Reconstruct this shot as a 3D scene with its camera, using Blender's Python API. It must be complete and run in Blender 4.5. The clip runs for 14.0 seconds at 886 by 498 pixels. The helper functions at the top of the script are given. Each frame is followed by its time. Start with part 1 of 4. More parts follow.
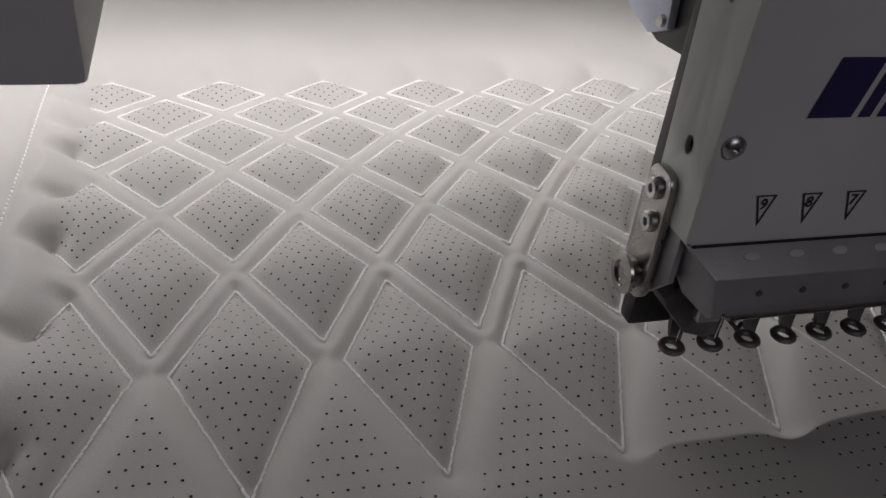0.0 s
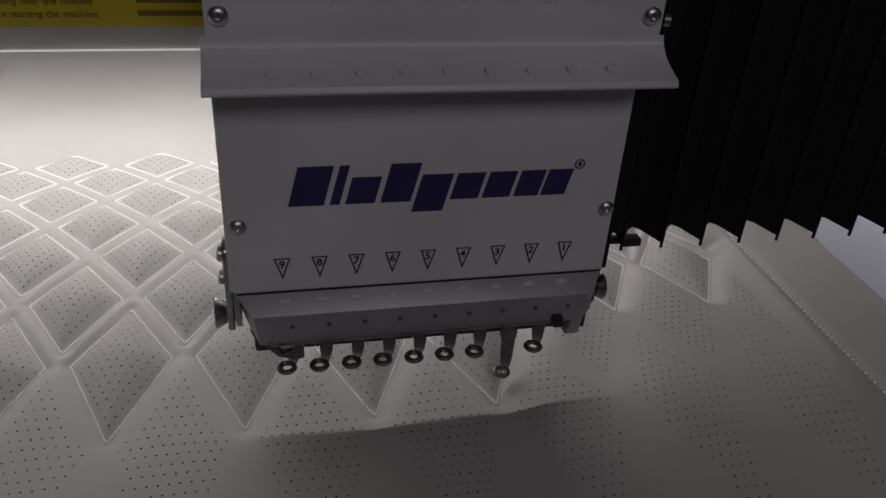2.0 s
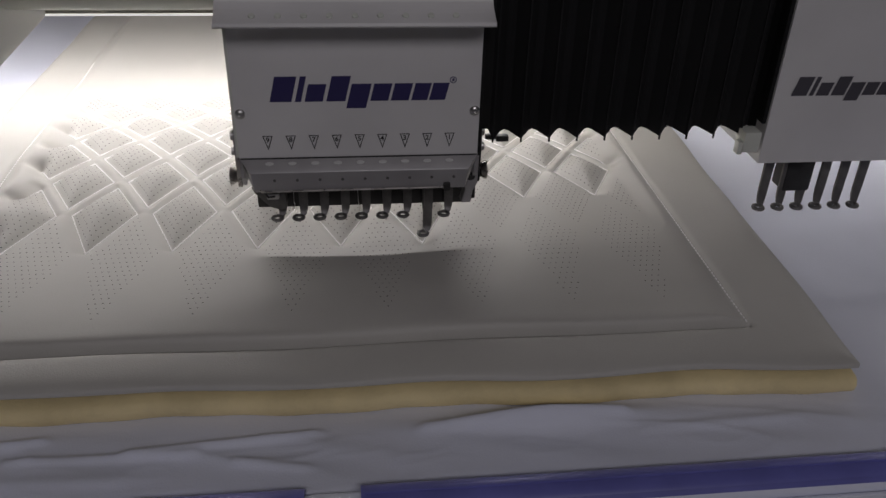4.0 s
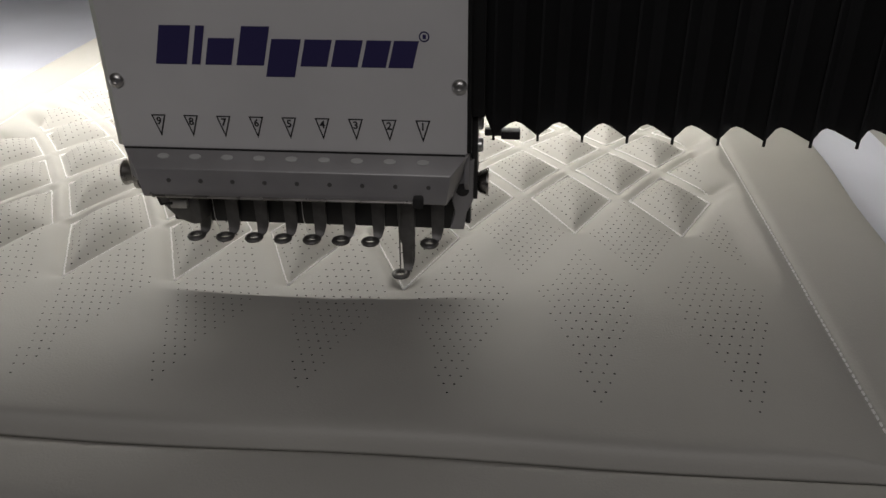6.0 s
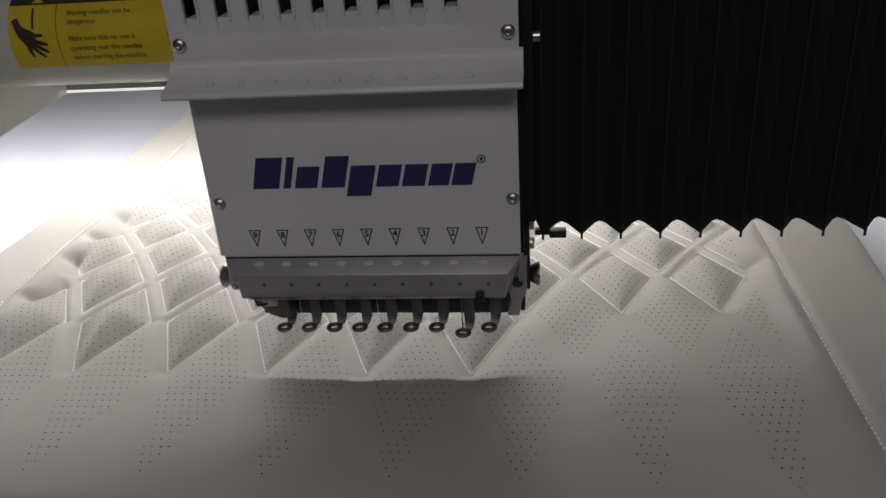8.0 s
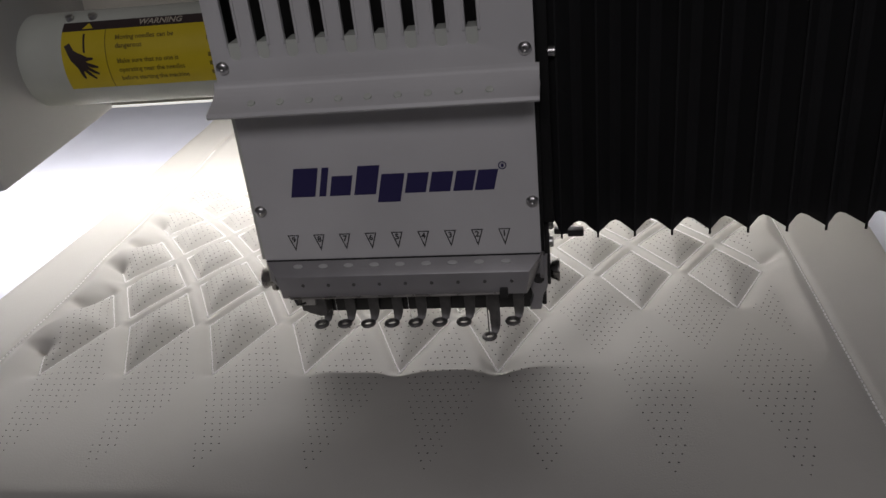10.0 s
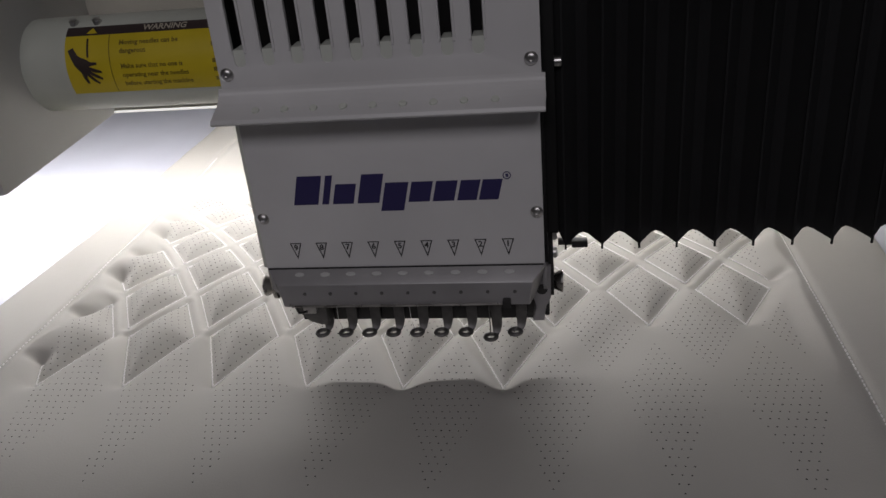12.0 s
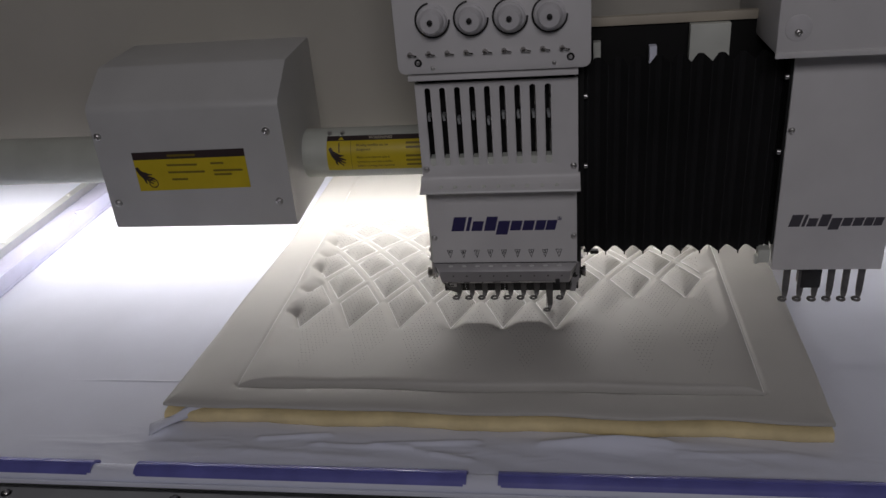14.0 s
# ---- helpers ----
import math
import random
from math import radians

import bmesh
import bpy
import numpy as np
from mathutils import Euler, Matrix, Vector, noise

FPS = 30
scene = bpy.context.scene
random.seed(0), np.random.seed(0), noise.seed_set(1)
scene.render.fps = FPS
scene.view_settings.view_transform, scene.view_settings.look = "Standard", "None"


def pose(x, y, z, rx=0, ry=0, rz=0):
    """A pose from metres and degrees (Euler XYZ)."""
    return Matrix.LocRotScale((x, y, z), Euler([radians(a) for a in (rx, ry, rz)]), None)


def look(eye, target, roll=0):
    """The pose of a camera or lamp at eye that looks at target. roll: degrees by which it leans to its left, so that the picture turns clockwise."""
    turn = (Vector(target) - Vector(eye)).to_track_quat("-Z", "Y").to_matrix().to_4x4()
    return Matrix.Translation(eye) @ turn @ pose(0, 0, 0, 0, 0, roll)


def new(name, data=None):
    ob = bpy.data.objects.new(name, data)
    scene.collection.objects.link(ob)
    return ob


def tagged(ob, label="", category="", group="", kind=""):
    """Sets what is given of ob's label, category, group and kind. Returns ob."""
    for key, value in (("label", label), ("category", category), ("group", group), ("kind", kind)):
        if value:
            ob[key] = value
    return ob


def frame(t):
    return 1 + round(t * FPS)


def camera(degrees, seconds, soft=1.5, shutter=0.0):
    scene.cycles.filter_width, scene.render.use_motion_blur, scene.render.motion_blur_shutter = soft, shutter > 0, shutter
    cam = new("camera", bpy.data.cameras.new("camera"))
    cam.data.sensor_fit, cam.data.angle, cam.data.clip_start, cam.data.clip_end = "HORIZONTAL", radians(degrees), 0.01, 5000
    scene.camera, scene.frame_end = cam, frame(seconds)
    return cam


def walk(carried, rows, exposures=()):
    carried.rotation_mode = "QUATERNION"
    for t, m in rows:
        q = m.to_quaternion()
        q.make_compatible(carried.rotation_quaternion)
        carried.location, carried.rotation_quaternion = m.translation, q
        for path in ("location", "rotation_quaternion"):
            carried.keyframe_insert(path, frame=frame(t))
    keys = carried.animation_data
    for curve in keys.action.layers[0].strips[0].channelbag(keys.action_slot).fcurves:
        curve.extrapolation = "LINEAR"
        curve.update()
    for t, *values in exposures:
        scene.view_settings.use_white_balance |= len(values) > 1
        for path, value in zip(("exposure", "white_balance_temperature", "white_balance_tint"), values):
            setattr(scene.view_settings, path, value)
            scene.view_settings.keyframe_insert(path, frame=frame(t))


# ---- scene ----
cam = camera(57.2, 14.0)
PATH = [
    (0, (-0.2191, -0.1753, 0.2145), (0.2656, 1.3220, -0.8500), 6.58),
    (0.5, (-0.2262, -0.1719, 0.2430), (0.2678, 1.3614, -0.7643), 6.92),
    (1, (-0.2100, -0.1787, 0.2610), (0.2691, 1.3654, -0.7372), 6.65),
    (1.5, (-0.1401, -0.2565, 0.2911), (0.3052, 1.3080, -0.6906), 5.32),
    (2, (-0.0683, -0.3002, 0.2902), (0.3245, 1.2741, -0.6984), 3.94),
    (2.5, (-0.0038, -0.3215, 0.2880), (0.2363, 1.2754, -0.7131), 1.39),
    (2.7, (-0.0083, -0.3418, 0.2927), (0.1918, 1.2650, -0.7014), 0.55),
    (4.8, (0.0034, -0.5940, 0.3421), (0.1865, 1.0194, -0.6444), 3.20),
    (5, (0.0527, -0.5558, 0.3313), (0.0472, 1.0600, -0.6682), 1.56),
    (5.5, (0.1068, -0.4350, 0.2849), (-0.0053, 1.2063, -0.6657), 0.56),
    (6, (0.1050, -0.3603, 0.2338), (-0.0420, 1.2951, -0.6871), -0.43),
    (6.5, (0.1162, -0.3683, 0.2481), (-0.0523, 1.2711, -0.6975), -0.93),
    (7, (0.1009, -0.3802, 0.2536), (-0.0725, 1.2702, -0.6716), -1.34),
    (7.5, (0.1022, -0.3956, 0.2744), (-0.1238, 1.2845, -0.5837), -3.43),
    (8, (0.0961, -0.3996, 0.2893), (-0.1326, 1.2861, -0.5569), -4.10),
    (8.2, (0.0941, -0.4036, 0.2883), (-0.1240, 1.2874, -0.5502), -4.29),
    (10.3, (0.0997, -0.4264, 0.3109), (-0.1926, 1.2402, -0.5534), -6.18),
    (10.5, (0.0977, -0.4264, 0.3089), (-0.1887, 1.2476, -0.5430), -5.67),
    (11, (0.0974, -0.4237, 0.3123), (-0.1919, 1.2458, -0.5474), -5.66),
    (11.5, (0.0972, -0.4208, 0.3096), (-0.1923, 1.2518, -0.5439), -5.67),
    (12, (0.0964, -0.4235, 0.3092), (-0.1850, 1.2546, -0.5363), -5.48),
    (12.5, (0.0969, -0.4239, 0.3114), (-0.1759, 1.2561, -0.5331), -5.25),
    (13, (0.0983, -0.4409, 0.3060), (-0.1757, 1.2290, -0.5578), -5.47),
    (13.2, (0.1054, -0.4990, 0.3496), (-0.1915, 1.1668, -0.5146), -6.25),
    (13.5, (0.1029, -0.6201, 0.4334), (-0.2137, 1.0442, -0.4268), -6.42),
    (13.6, (0.1058, -0.6717, 0.4724), (-0.2290, 0.9812, -0.4026), -6.58),
    (13.8, (0.0909, -0.7682, 0.5129), (-0.2463, 0.8824, -0.3656), -6.50),
    (14, (0.0707, -0.8505, 0.5348), (-0.2108, 0.8254, -0.3149), -4.99),
]
EXPOSURES = [(0.0, -0.75, 6280, 13), (0.5, -0.75, 6280, 13), (1.0, -0.75, 6280, 13), (1.5, -0.9, 6280, 13), (2.0, -0.68, 6300, 13), (2.5, -0.32, 6350, 12), (5.0, 0.05, 6550, 10), (5.5, 0.06, 6680, 5), (7.0, 0.1, 6600, 7), (8.0, 0.1, 6500, 9), (14.0, 0.1, 6400, 10)]
walk(cam, [(t, look(eye, target, roll)) for t, eye, target, roll in PATH], EXPOSURES)

# ---- light ----
world = bpy.data.worlds.new("world")
scene.world = world
world.use_nodes = True
world.node_tree.nodes["Background"].inputs[0].default_value = (0.9, 0.86, 0.88, 1)
world.node_tree.nodes["Background"].inputs[1].default_value = 0.05


def area_lamp(name, eye, target, sx, sy, watts, colour):
    data = bpy.data.lights.new(name, "AREA")
    data.shape, data.size, data.size_y = "RECTANGLE", sx, sy
    data.energy, data.color = watts, colour
    ob = new(name, data)
    ob.matrix_world = look(eye, target)
    return ob


LED_Y, LED_Z = 0.315, 0.188
area_lamp("led_light", (-0.525, LED_Y, LED_Z - 0.004), (-0.525, LED_Y, -1), 1.49, 0.010, 2.85, (1.0, 0.948, 0.938))
area_lamp("led_light", (0.88, LED_Y, LED_Z - 0.004), (0.88, LED_Y, -1), 0.74, 0.010, 0.42, (1.0, 0.948, 0.938))
# added unseen fill from the front and above, for the room's ambient light
area_lamp("front_fill_light", (0.2, -2.4, 1.8), (0, 0, 0.1), 1.6, 0.6, 13.8, (1.0, 0.95, 0.99))


# ---- materials ----
def material(name, colour, rough=0.5, metal=0.0, grain=0.0, scale=400.0, stain=0.08, stain_scale=9.0, spec=0.5, coat=0.0, vary=0.0):
    m = bpy.data.materials.new(name)
    m.use_nodes = True
    nt = m.node_tree
    b = nt.nodes["Principled BSDF"]
    b.inputs["Roughness"].default_value = rough
    b.inputs["Metallic"].default_value = metal
    b.inputs["Specular IOR Level"].default_value = spec
    b.inputs["Coat Weight"].default_value = coat
    tc = nt.nodes.new("ShaderNodeTexCoord")
    big = nt.nodes.new("ShaderNodeTexNoise")
    big.inputs["Scale"].default_value, big.inputs["Detail"].default_value = stain_scale, 5
    nt.links.new(tc.outputs["Object"], big.inputs["Vector"])
    fine = nt.nodes.new("ShaderNodeTexNoise")
    fine.inputs["Scale"].default_value, fine.inputs["Detail"].default_value = scale, 3
    nt.links.new(tc.outputs["Object"], fine.inputs["Vector"])
    ramp = nt.nodes.new("ShaderNodeMapRange")
    ramp.inputs[1].default_value, ramp.inputs[2].default_value = 0.3, 0.7
    ramp.inputs[3].default_value, ramp.inputs[4].default_value = 1 - stain, 1 + stain * 0.4
    nt.links.new(big.outputs["Fac"], ramp.inputs[0])
    mix = nt.nodes.new("ShaderNodeMix")
    mix.data_type, mix.blend_type = "RGBA", "MULTIPLY"
    mix.inputs[0].default_value = 1
    mix.inputs[6].default_value = (*colour, 1)
    nt.links.new(ramp.outputs[0], mix.inputs[7])
    nt.links.new(mix.outputs[2], b.inputs["Base Color"])
    if vary:
        info = nt.nodes.new("ShaderNodeObjectInfo")
        hsv = nt.nodes.new("ShaderNodeHueSaturation")
        vr = nt.nodes.new("ShaderNodeMapRange")
        vr.inputs[3].default_value, vr.inputs[4].default_value = 1 - vary, 1 + vary
        nt.links.new(info.outputs["Random"], vr.inputs[0])
        nt.links.new(vr.outputs[0], hsv.inputs["Value"])
        nt.links.new(mix.outputs[2], hsv.inputs["Color"])
        nt.links.new(hsv.outputs[0], b.inputs["Base Color"])
    rr = nt.nodes.new("ShaderNodeMapRange")
    rr.inputs[3].default_value, rr.inputs[4].default_value = max(0.03, rough - 0.1), min(1, rough + 0.1)
    nt.links.new(big.outputs["Fac"], rr.inputs[0])
    nt.links.new(rr.outputs[0], b.inputs["Roughness"])
    if grain:
        bump = nt.nodes.new("ShaderNodeBump")
        bump.inputs["Strength"].default_value, bump.inputs["Distance"].default_value = 0.35, grain
        nt.links.new(fine.outputs["Fac"], bump.inputs["Height"])
        nt.links.new(bump.outputs[0], b.inputs["Normal"])
    return m


def glowing(name, colour, strength):
    m = bpy.data.materials.new(name)
    m.use_nodes = True
    b = m.node_tree.nodes["Principled BSDF"]
    b.inputs["Emission Color"].default_value = (*colour, 1)
    b.inputs["Emission Strength"].default_value = strength
    return m


LEATHER = material("leatherette", (0.52, 0.507, 0.474), 0.5, grain=0.0004, scale=900, stain=0.05, stain_scale=14, spec=0.35)
THREAD = material("thread", (0.90, 0.89, 0.875), 0.5, grain=0.0002, scale=1500, stain=0.03)
HOLE = material("perforation", (0.05, 0.047, 0.045), 0.95, spec=0.05)
FOAM = material("foam", (0.92, 0.77, 0.44), 0.95, grain=0.0015, scale=500, stain=0.2, stain_scale=25, spec=0.1)
CLOTH = material("cloth", (0.79, 0.815, 0.925), 0.85, grain=0.0005, scale=700, stain=0.08, stain_scale=6, spec=0.2)
HEADPAINT = material("head_paint", (0.70, 0.69, 0.69), 0.42, grain=0.00012, scale=1300, stain=0.07, stain_scale=16)
SIDEPAINT = material("side_paint", (0.66, 0.68, 0.62), 0.45, grain=0.0001, scale=1100, stain=0.1, stain_scale=20)
DECK = material("deck_metal", (0.38, 0.37, 0.375), 0.42, metal=0.35, grain=0.0002, scale=900, stain=0.15, stain_scale=30)
STEEL = material("steel", (0.50, 0.48, 0.46), 0.28, metal=1.0, stain=0.25, stain_scale=80)
CHROME = material("chrome", (0.62, 0.61, 0.60), 0.34, metal=1.0, stain=0.2, stain_scale=120)
FOOTMETAL = material("foot_metal", (0.14, 0.135, 0.132), 0.42, metal=0.35, stain=0.3, stain_scale=150)
DARK = material("dark_metal", (0.035, 0.034, 0.034), 0.45, metal=0.3, stain=0.3, stain_scale=60)
BLACKCLOTH = material("bellows_cloth", (0.021, 0.021, 0.022), 0.8, grain=0.0003, scale=900, stain=0.3, spec=0.12)
BLACKPLATE = material("black_plate", (0.012, 0.012, 0.012), 0.55, stain=0.3, spec=0.25)
GREYINK = material("grey_ink", (0.075, 0.07, 0.085), 0.5, stain=0.1)
INK = material("logo_ink", (0.035, 0.028, 0.115), 0.45, stain=0.1)
PRINT = material("black_print", (0.03, 0.028, 0.03), 0.5, stain=0.1)
BOXPAINT = material("box_paint", (0.56, 0.56, 0.55), 0.45, grain=0.0002, scale=900, stain=0.08, stain_scale=12)
BEAMPAINT = material("beam_paint", (0.50, 0.48, 0.42), 0.5, grain=0.0003, scale=500, stain=0.1, stain_scale=5)
YELLOW = material("sticker_yellow", (0.64, 0.49, 0.02), 0.4, stain=0.1, stain_scale=30)
STICKERDARK = material("sticker_header", (0.045, 0.03, 0.03), 0.4, stain=0.1)
BLUE = material("blue_plastic", (0.16, 0.165, 0.50), 0.36, stain=0.2, stain_scale=25, coat=0.2)
ALU = material("aluminium", (0.60, 0.62, 0.63), 0.42, metal=0.7, grain=0.0001, scale=800, stain=0.12, stain_scale=20)
FRAME = material("frame_paint", (0.42, 0.43, 0.43), 0.45, metal=0.0, stain=0.15, stain_scale=12)
ACRYLIC = material("pale_rail", (0.66, 0.66, 0.84), 0.2, stain=0.15, stain_scale=15, coat=0.5)
CREAM = material("cream_bar", (0.52, 0.47, 0.38), 0.5, stain=0.15)
WALLPAINT = material("wall_paint", (0.42, 0.40, 0.37), 0.9, stain=0.15, stain_scale=1.0)
FLOORPAINT = material("floor_paint", (0.22, 0.23, 0.22), 0.7, stain=0.25, stain_scale=1.5)
# the side paint made darker, with the tube's shade put into its colour
TUBE_SHADED = material("tube_paint_shaded", (0.55, 0.57, 0.51), 0.45, grain=0.0001, scale=1100, stain=0.1, stain_scale=20)
LED = glowing("led_diffuser", (1.0, 0.97, 0.92), 14.0)
# weak emission that paints the lit lower edge of the beam skirt
LIT_EDGE = glowing("lit_edge_glow", (1.0, 0.97, 0.93), 0.7)
FADED = material("faded_print", (0.22, 0.165, 0.02), 0.45, stain=0.15, stain_scale=60)
DIAL = material("dial_plastic", (0.66, 0.65, 0.66), 0.35, stain=0.08, stain_scale=50)


# ---- building helpers ----
ORIGIN = {}


def thing(name, at, label, category, group="", kind=""):
    ob = new(name)
    ob.location = at
    ob.empty_display_size = 0.02
    ORIGIN[ob] = Vector(at)
    return tagged(ob, label, category, group, kind)


def finish(bm, name, mat, smooth=True, angle=35):
    bmesh.ops.recalc_face_normals(bm, faces=bm.faces[:])
    me = bpy.data.meshes.new(name)
    bm.to_mesh(me)
    bm.free()
    me.materials.append(mat)
    if smooth:
        me.shade_smooth()
        me.set_sharp_from_angle(angle=radians(angle))
    return me


def part(name, bm, mat, parent, label="", smooth=True):
    origin = ORIGIN[parent]
    bmesh.ops.translate(bm, verts=bm.verts[:], vec=-origin)
    ob = new(name, finish(bm, name, mat, smooth))
    ob.parent = parent
    ORIGIN[ob] = origin
    return tagged(ob, label)


def shared(name, me, parent, at, label=""):
    ob = new(name, me)
    ob.parent = parent
    ob.location = Vector(at) - ORIGIN[parent]
    ORIGIN[ob] = Vector(at)
    return tagged(ob, label)


def single(name, bm, mat, at, label, category, group="", kind="", smooth=True):
    bmesh.ops.translate(bm, verts=bm.verts[:], vec=-Vector(at))
    ob = new(name, finish(bm, name, mat, smooth))
    ob.location = at
    ORIGIN[ob] = Vector(at)
    return tagged(ob, label, category, group, kind)


def box(bm, x0, x1, y0, y1, z0, z1, bevel=0.0):
    vs = [bm.verts.new((x, y, z)) for x in (x0, x1) for y in (y0, y1) for z in (z0, z1)]
    fs = [bm.faces.new([vs[i] for i in f]) for f in ((0, 1, 3, 2), (4, 6, 7, 5), (0, 4, 5, 1), (2, 3, 7, 6), (0, 2, 6, 4), (1, 5, 7, 3))]
    if bevel:
        es = list({e for f in fs for e in f.edges})
        bmesh.ops.bevel(bm, geom=es, offset=bevel, segments=2, affect="EDGES", profile=0.6)
    return bm


def prism(bm, profile, x0, x1, bevel=0.0, inset=None):
    """A solid with a profile in y and z, between x0 and x1. inset: by how much each corner draws in at both ends."""
    n = len(profile)
    ins = inset or [0] * n
    a = [bm.verts.new((x0 + d, y, z)) for (y, z), d in zip(profile, ins)]
    b = [bm.verts.new((x1 - d, y, z)) for (y, z), d in zip(profile, ins)]
    fs = [bm.faces.new(a), bm.faces.new(b[::-1])]
    fs += [bm.faces.new((a[i], b[i], b[(i + 1) % n], a[(i + 1) % n])) for i in range(n)]
    if bevel:
        es = list({e for f in fs for e in f.edges})
        bmesh.ops.bevel(bm, geom=es, offset=bevel, segments=2, affect="EDGES", profile=0.6)
    return bm


def lathe(bm, rings, at, axis, n=20):
    """A turned solid: rings of (distance along the axis, radius)."""
    q = Vector((0, 0, 1)).rotation_difference(Vector(axis).normalized()).to_matrix()
    loops = []
    for d, r in rings:
        loops.append([bm.verts.new(Vector(at) + q @ Vector((r * math.cos(2 * math.pi * k / n), r * math.sin(2 * math.pi * k / n), d))) for k in range(n)])
    for p, s in zip(loops, loops[1:]):
        for k in range(n):
            bm.faces.new((p[k], p[(k + 1) % n], s[(k + 1) % n], s[k]))
    bm.faces.new(loops[0][::-1])
    bm.faces.new(loops[-1])
    return bm


def tube(bm, points, r, n=8):
    """A round rod through the points."""
    pts = [Vector(p) for p in points]
    loops = []
    for i, p in enumerate(pts):
        d = (pts[min(i + 1, len(pts) - 1)] - pts[max(i - 1, 0)]).normalized()
        q = Vector((0, 0, 1)).rotation_difference(d).to_matrix()
        loops.append([bm.verts.new(p + q @ Vector((r * math.cos(2 * math.pi * k / n), r * math.sin(2 * math.pi * k / n), 0))) for k in range(n)])
    for p, s in zip(loops, loops[1:]):
        for k in range(n):
            bm.faces.new((p[k], p[(k + 1) % n], s[(k + 1) % n], s[k]))
    bm.faces.new(loops[0][::-1])
    bm.faces.new(loops[-1])
    return bm


def curve_mesh(ob):
    scene.collection.objects.link(ob)
    dg = bpy.context.evaluated_depsgraph_get()
    me = bpy.data.meshes.new_from_object(ob.evaluated_get(dg))
    data = ob.data
    bpy.data.objects.remove(ob)
    bpy.data.curves.remove(data)
    bm = bmesh.new()
    bm.from_mesh(me)
    bpy.data.meshes.remove(me)
    return bm


def cut_plate(loops, thick, bevel=0.0003):
    """A flat plate with holes: the first loop is its outline. It stands in x and z, its front at y = 0, and is thick towards y."""
    cu = bpy.data.curves.new("cut", "CURVE")
    cu.dimensions, cu.fill_mode, cu.extrude, cu.bevel_depth, cu.bevel_resolution = "2D", "BOTH", thick / 2 - bevel, bevel, 1
    cu.offset = -bevel
    for loop in loops:
        sp = cu.splines.new("POLY")
        sp.points.add(len(loop) - 1)
        for p, (x, y) in zip(sp.points, loop):
            p.co = (x, y, 0, 1)
        sp.use_cyclic_u = True
    bm = curve_mesh(bpy.data.objects.new("cut", cu))
    bmesh.ops.remove_doubles(bm, verts=bm.verts[:], dist=1e-6)
    for v in bm.verts:
        v.co = Vector((v.co.x, thick / 2 - v.co.z, v.co.y))
    return bm


def rounded(x0, x1, z0, z1, r, n=5):
    out = []
    for cx, cz, a in ((x1 - r, z1 - r, 0), (x0 + r, z1 - r, 90), (x0 + r, z0 + r, 180), (x1 - r, z0 + r, 270)):
        out += [(cx + r * math.cos(radians(a + 90 * k / n)), cz + r * math.sin(radians(a + 90 * k / n))) for k in range(n + 1)]
    return out


def lettering(text, size, slant=0.0, bold=0.0):
    """Text as a flat mesh in x and y, its first line's left end at 0, 0."""
    cu = bpy.data.curves.new("text", "FONT")
    cu.body, cu.size, cu.shear, cu.resolution_u, cu.offset = text, size, slant, 2, bold
    return curve_mesh(bpy.data.objects.new("text", cu))


def upright(bm, x, y, z):
    """Sets a flat mesh of x and y upright, facing -y."""
    for v in bm.verts:
        v.co = Vector((x + v.co.x, y, z + v.co.y))
    return bm


def screw_mesh(name, r, h, mat=None):
    bm = bmesh.new()
    lathe(bm, [(0, r), (h * 0.45, r), (h * 0.8, r * 0.8), (h, r * 0.5), (h, r * 0.32), (h * 0.55, r * 0.3)], (0, 0, 0), (0, -1, 0), 16)
    return finish(bm, name, mat or CHROME)


SCREW = screw_mesh("screw", 0.0036, 0.0024)
SCREW_SMALL = screw_mesh("screw_small", 0.0022, 0.0016)
BOLT = screw_mesh("bolt", 0.0037, 0.0028)


def merge(bm, other):
    me = bpy.data.meshes.new("tmp")
    other.to_mesh(me)
    other.free()
    bm.from_mesh(me)
    bpy.data.meshes.remove(me)
    return bm


# ---- the room ----
def room():
    bm = box(bmesh.new(), -4, 4, -4, 3, -1.0, -0.9)
    single("floor", bm, FLOORPAINT, (0, 0, -1.0), "grey painted concrete workshop floor", "floor", kind="structure")
    for name, b in (("wall_north", (-4, 4, 3, 3.1, -0.9, 2.6)), ("wall_south", (-4, 4, -4.1, -4, -0.9, 2.6)), ("wall_east", (4, 4.1, -4, 3, -0.9, 2.6)), ("wall_west", (-4.1, -4, -4, 3, -0.9, 2.6))):
        single(name, box(bmesh.new(), *b), WALLPAINT, (b[0], b[2], -0.9), "plain dim grey-beige workshop wall", "wall", kind="structure")
    single("ceiling", box(bmesh.new(), -4.1, 4.1, -4.1, 3.1, 2.6, 2.7), WALLPAINT, (0, 0, 2.6), "plain dim workshop ceiling", "ceiling", kind="structure")


# ---- the quilted panel ----
CROSS = [-0.146, -0.0196, 0.0563, 0.1163, 0.1655, 0.2075, 0.2437, 0.2745, 0.302, 0.327]
PITCH, INSET = 0.06425, 0.0063
CLIP_L, CLIP_R = -0.2930, 0.2300
PX0, PX1, PY0, PY1 = -0.391, 0.309, -0.1735, 0.90
HEM_L, HEM_R, HEM_F = -0.3135, 0.2505, -0.1355
PUFF = 0.0142


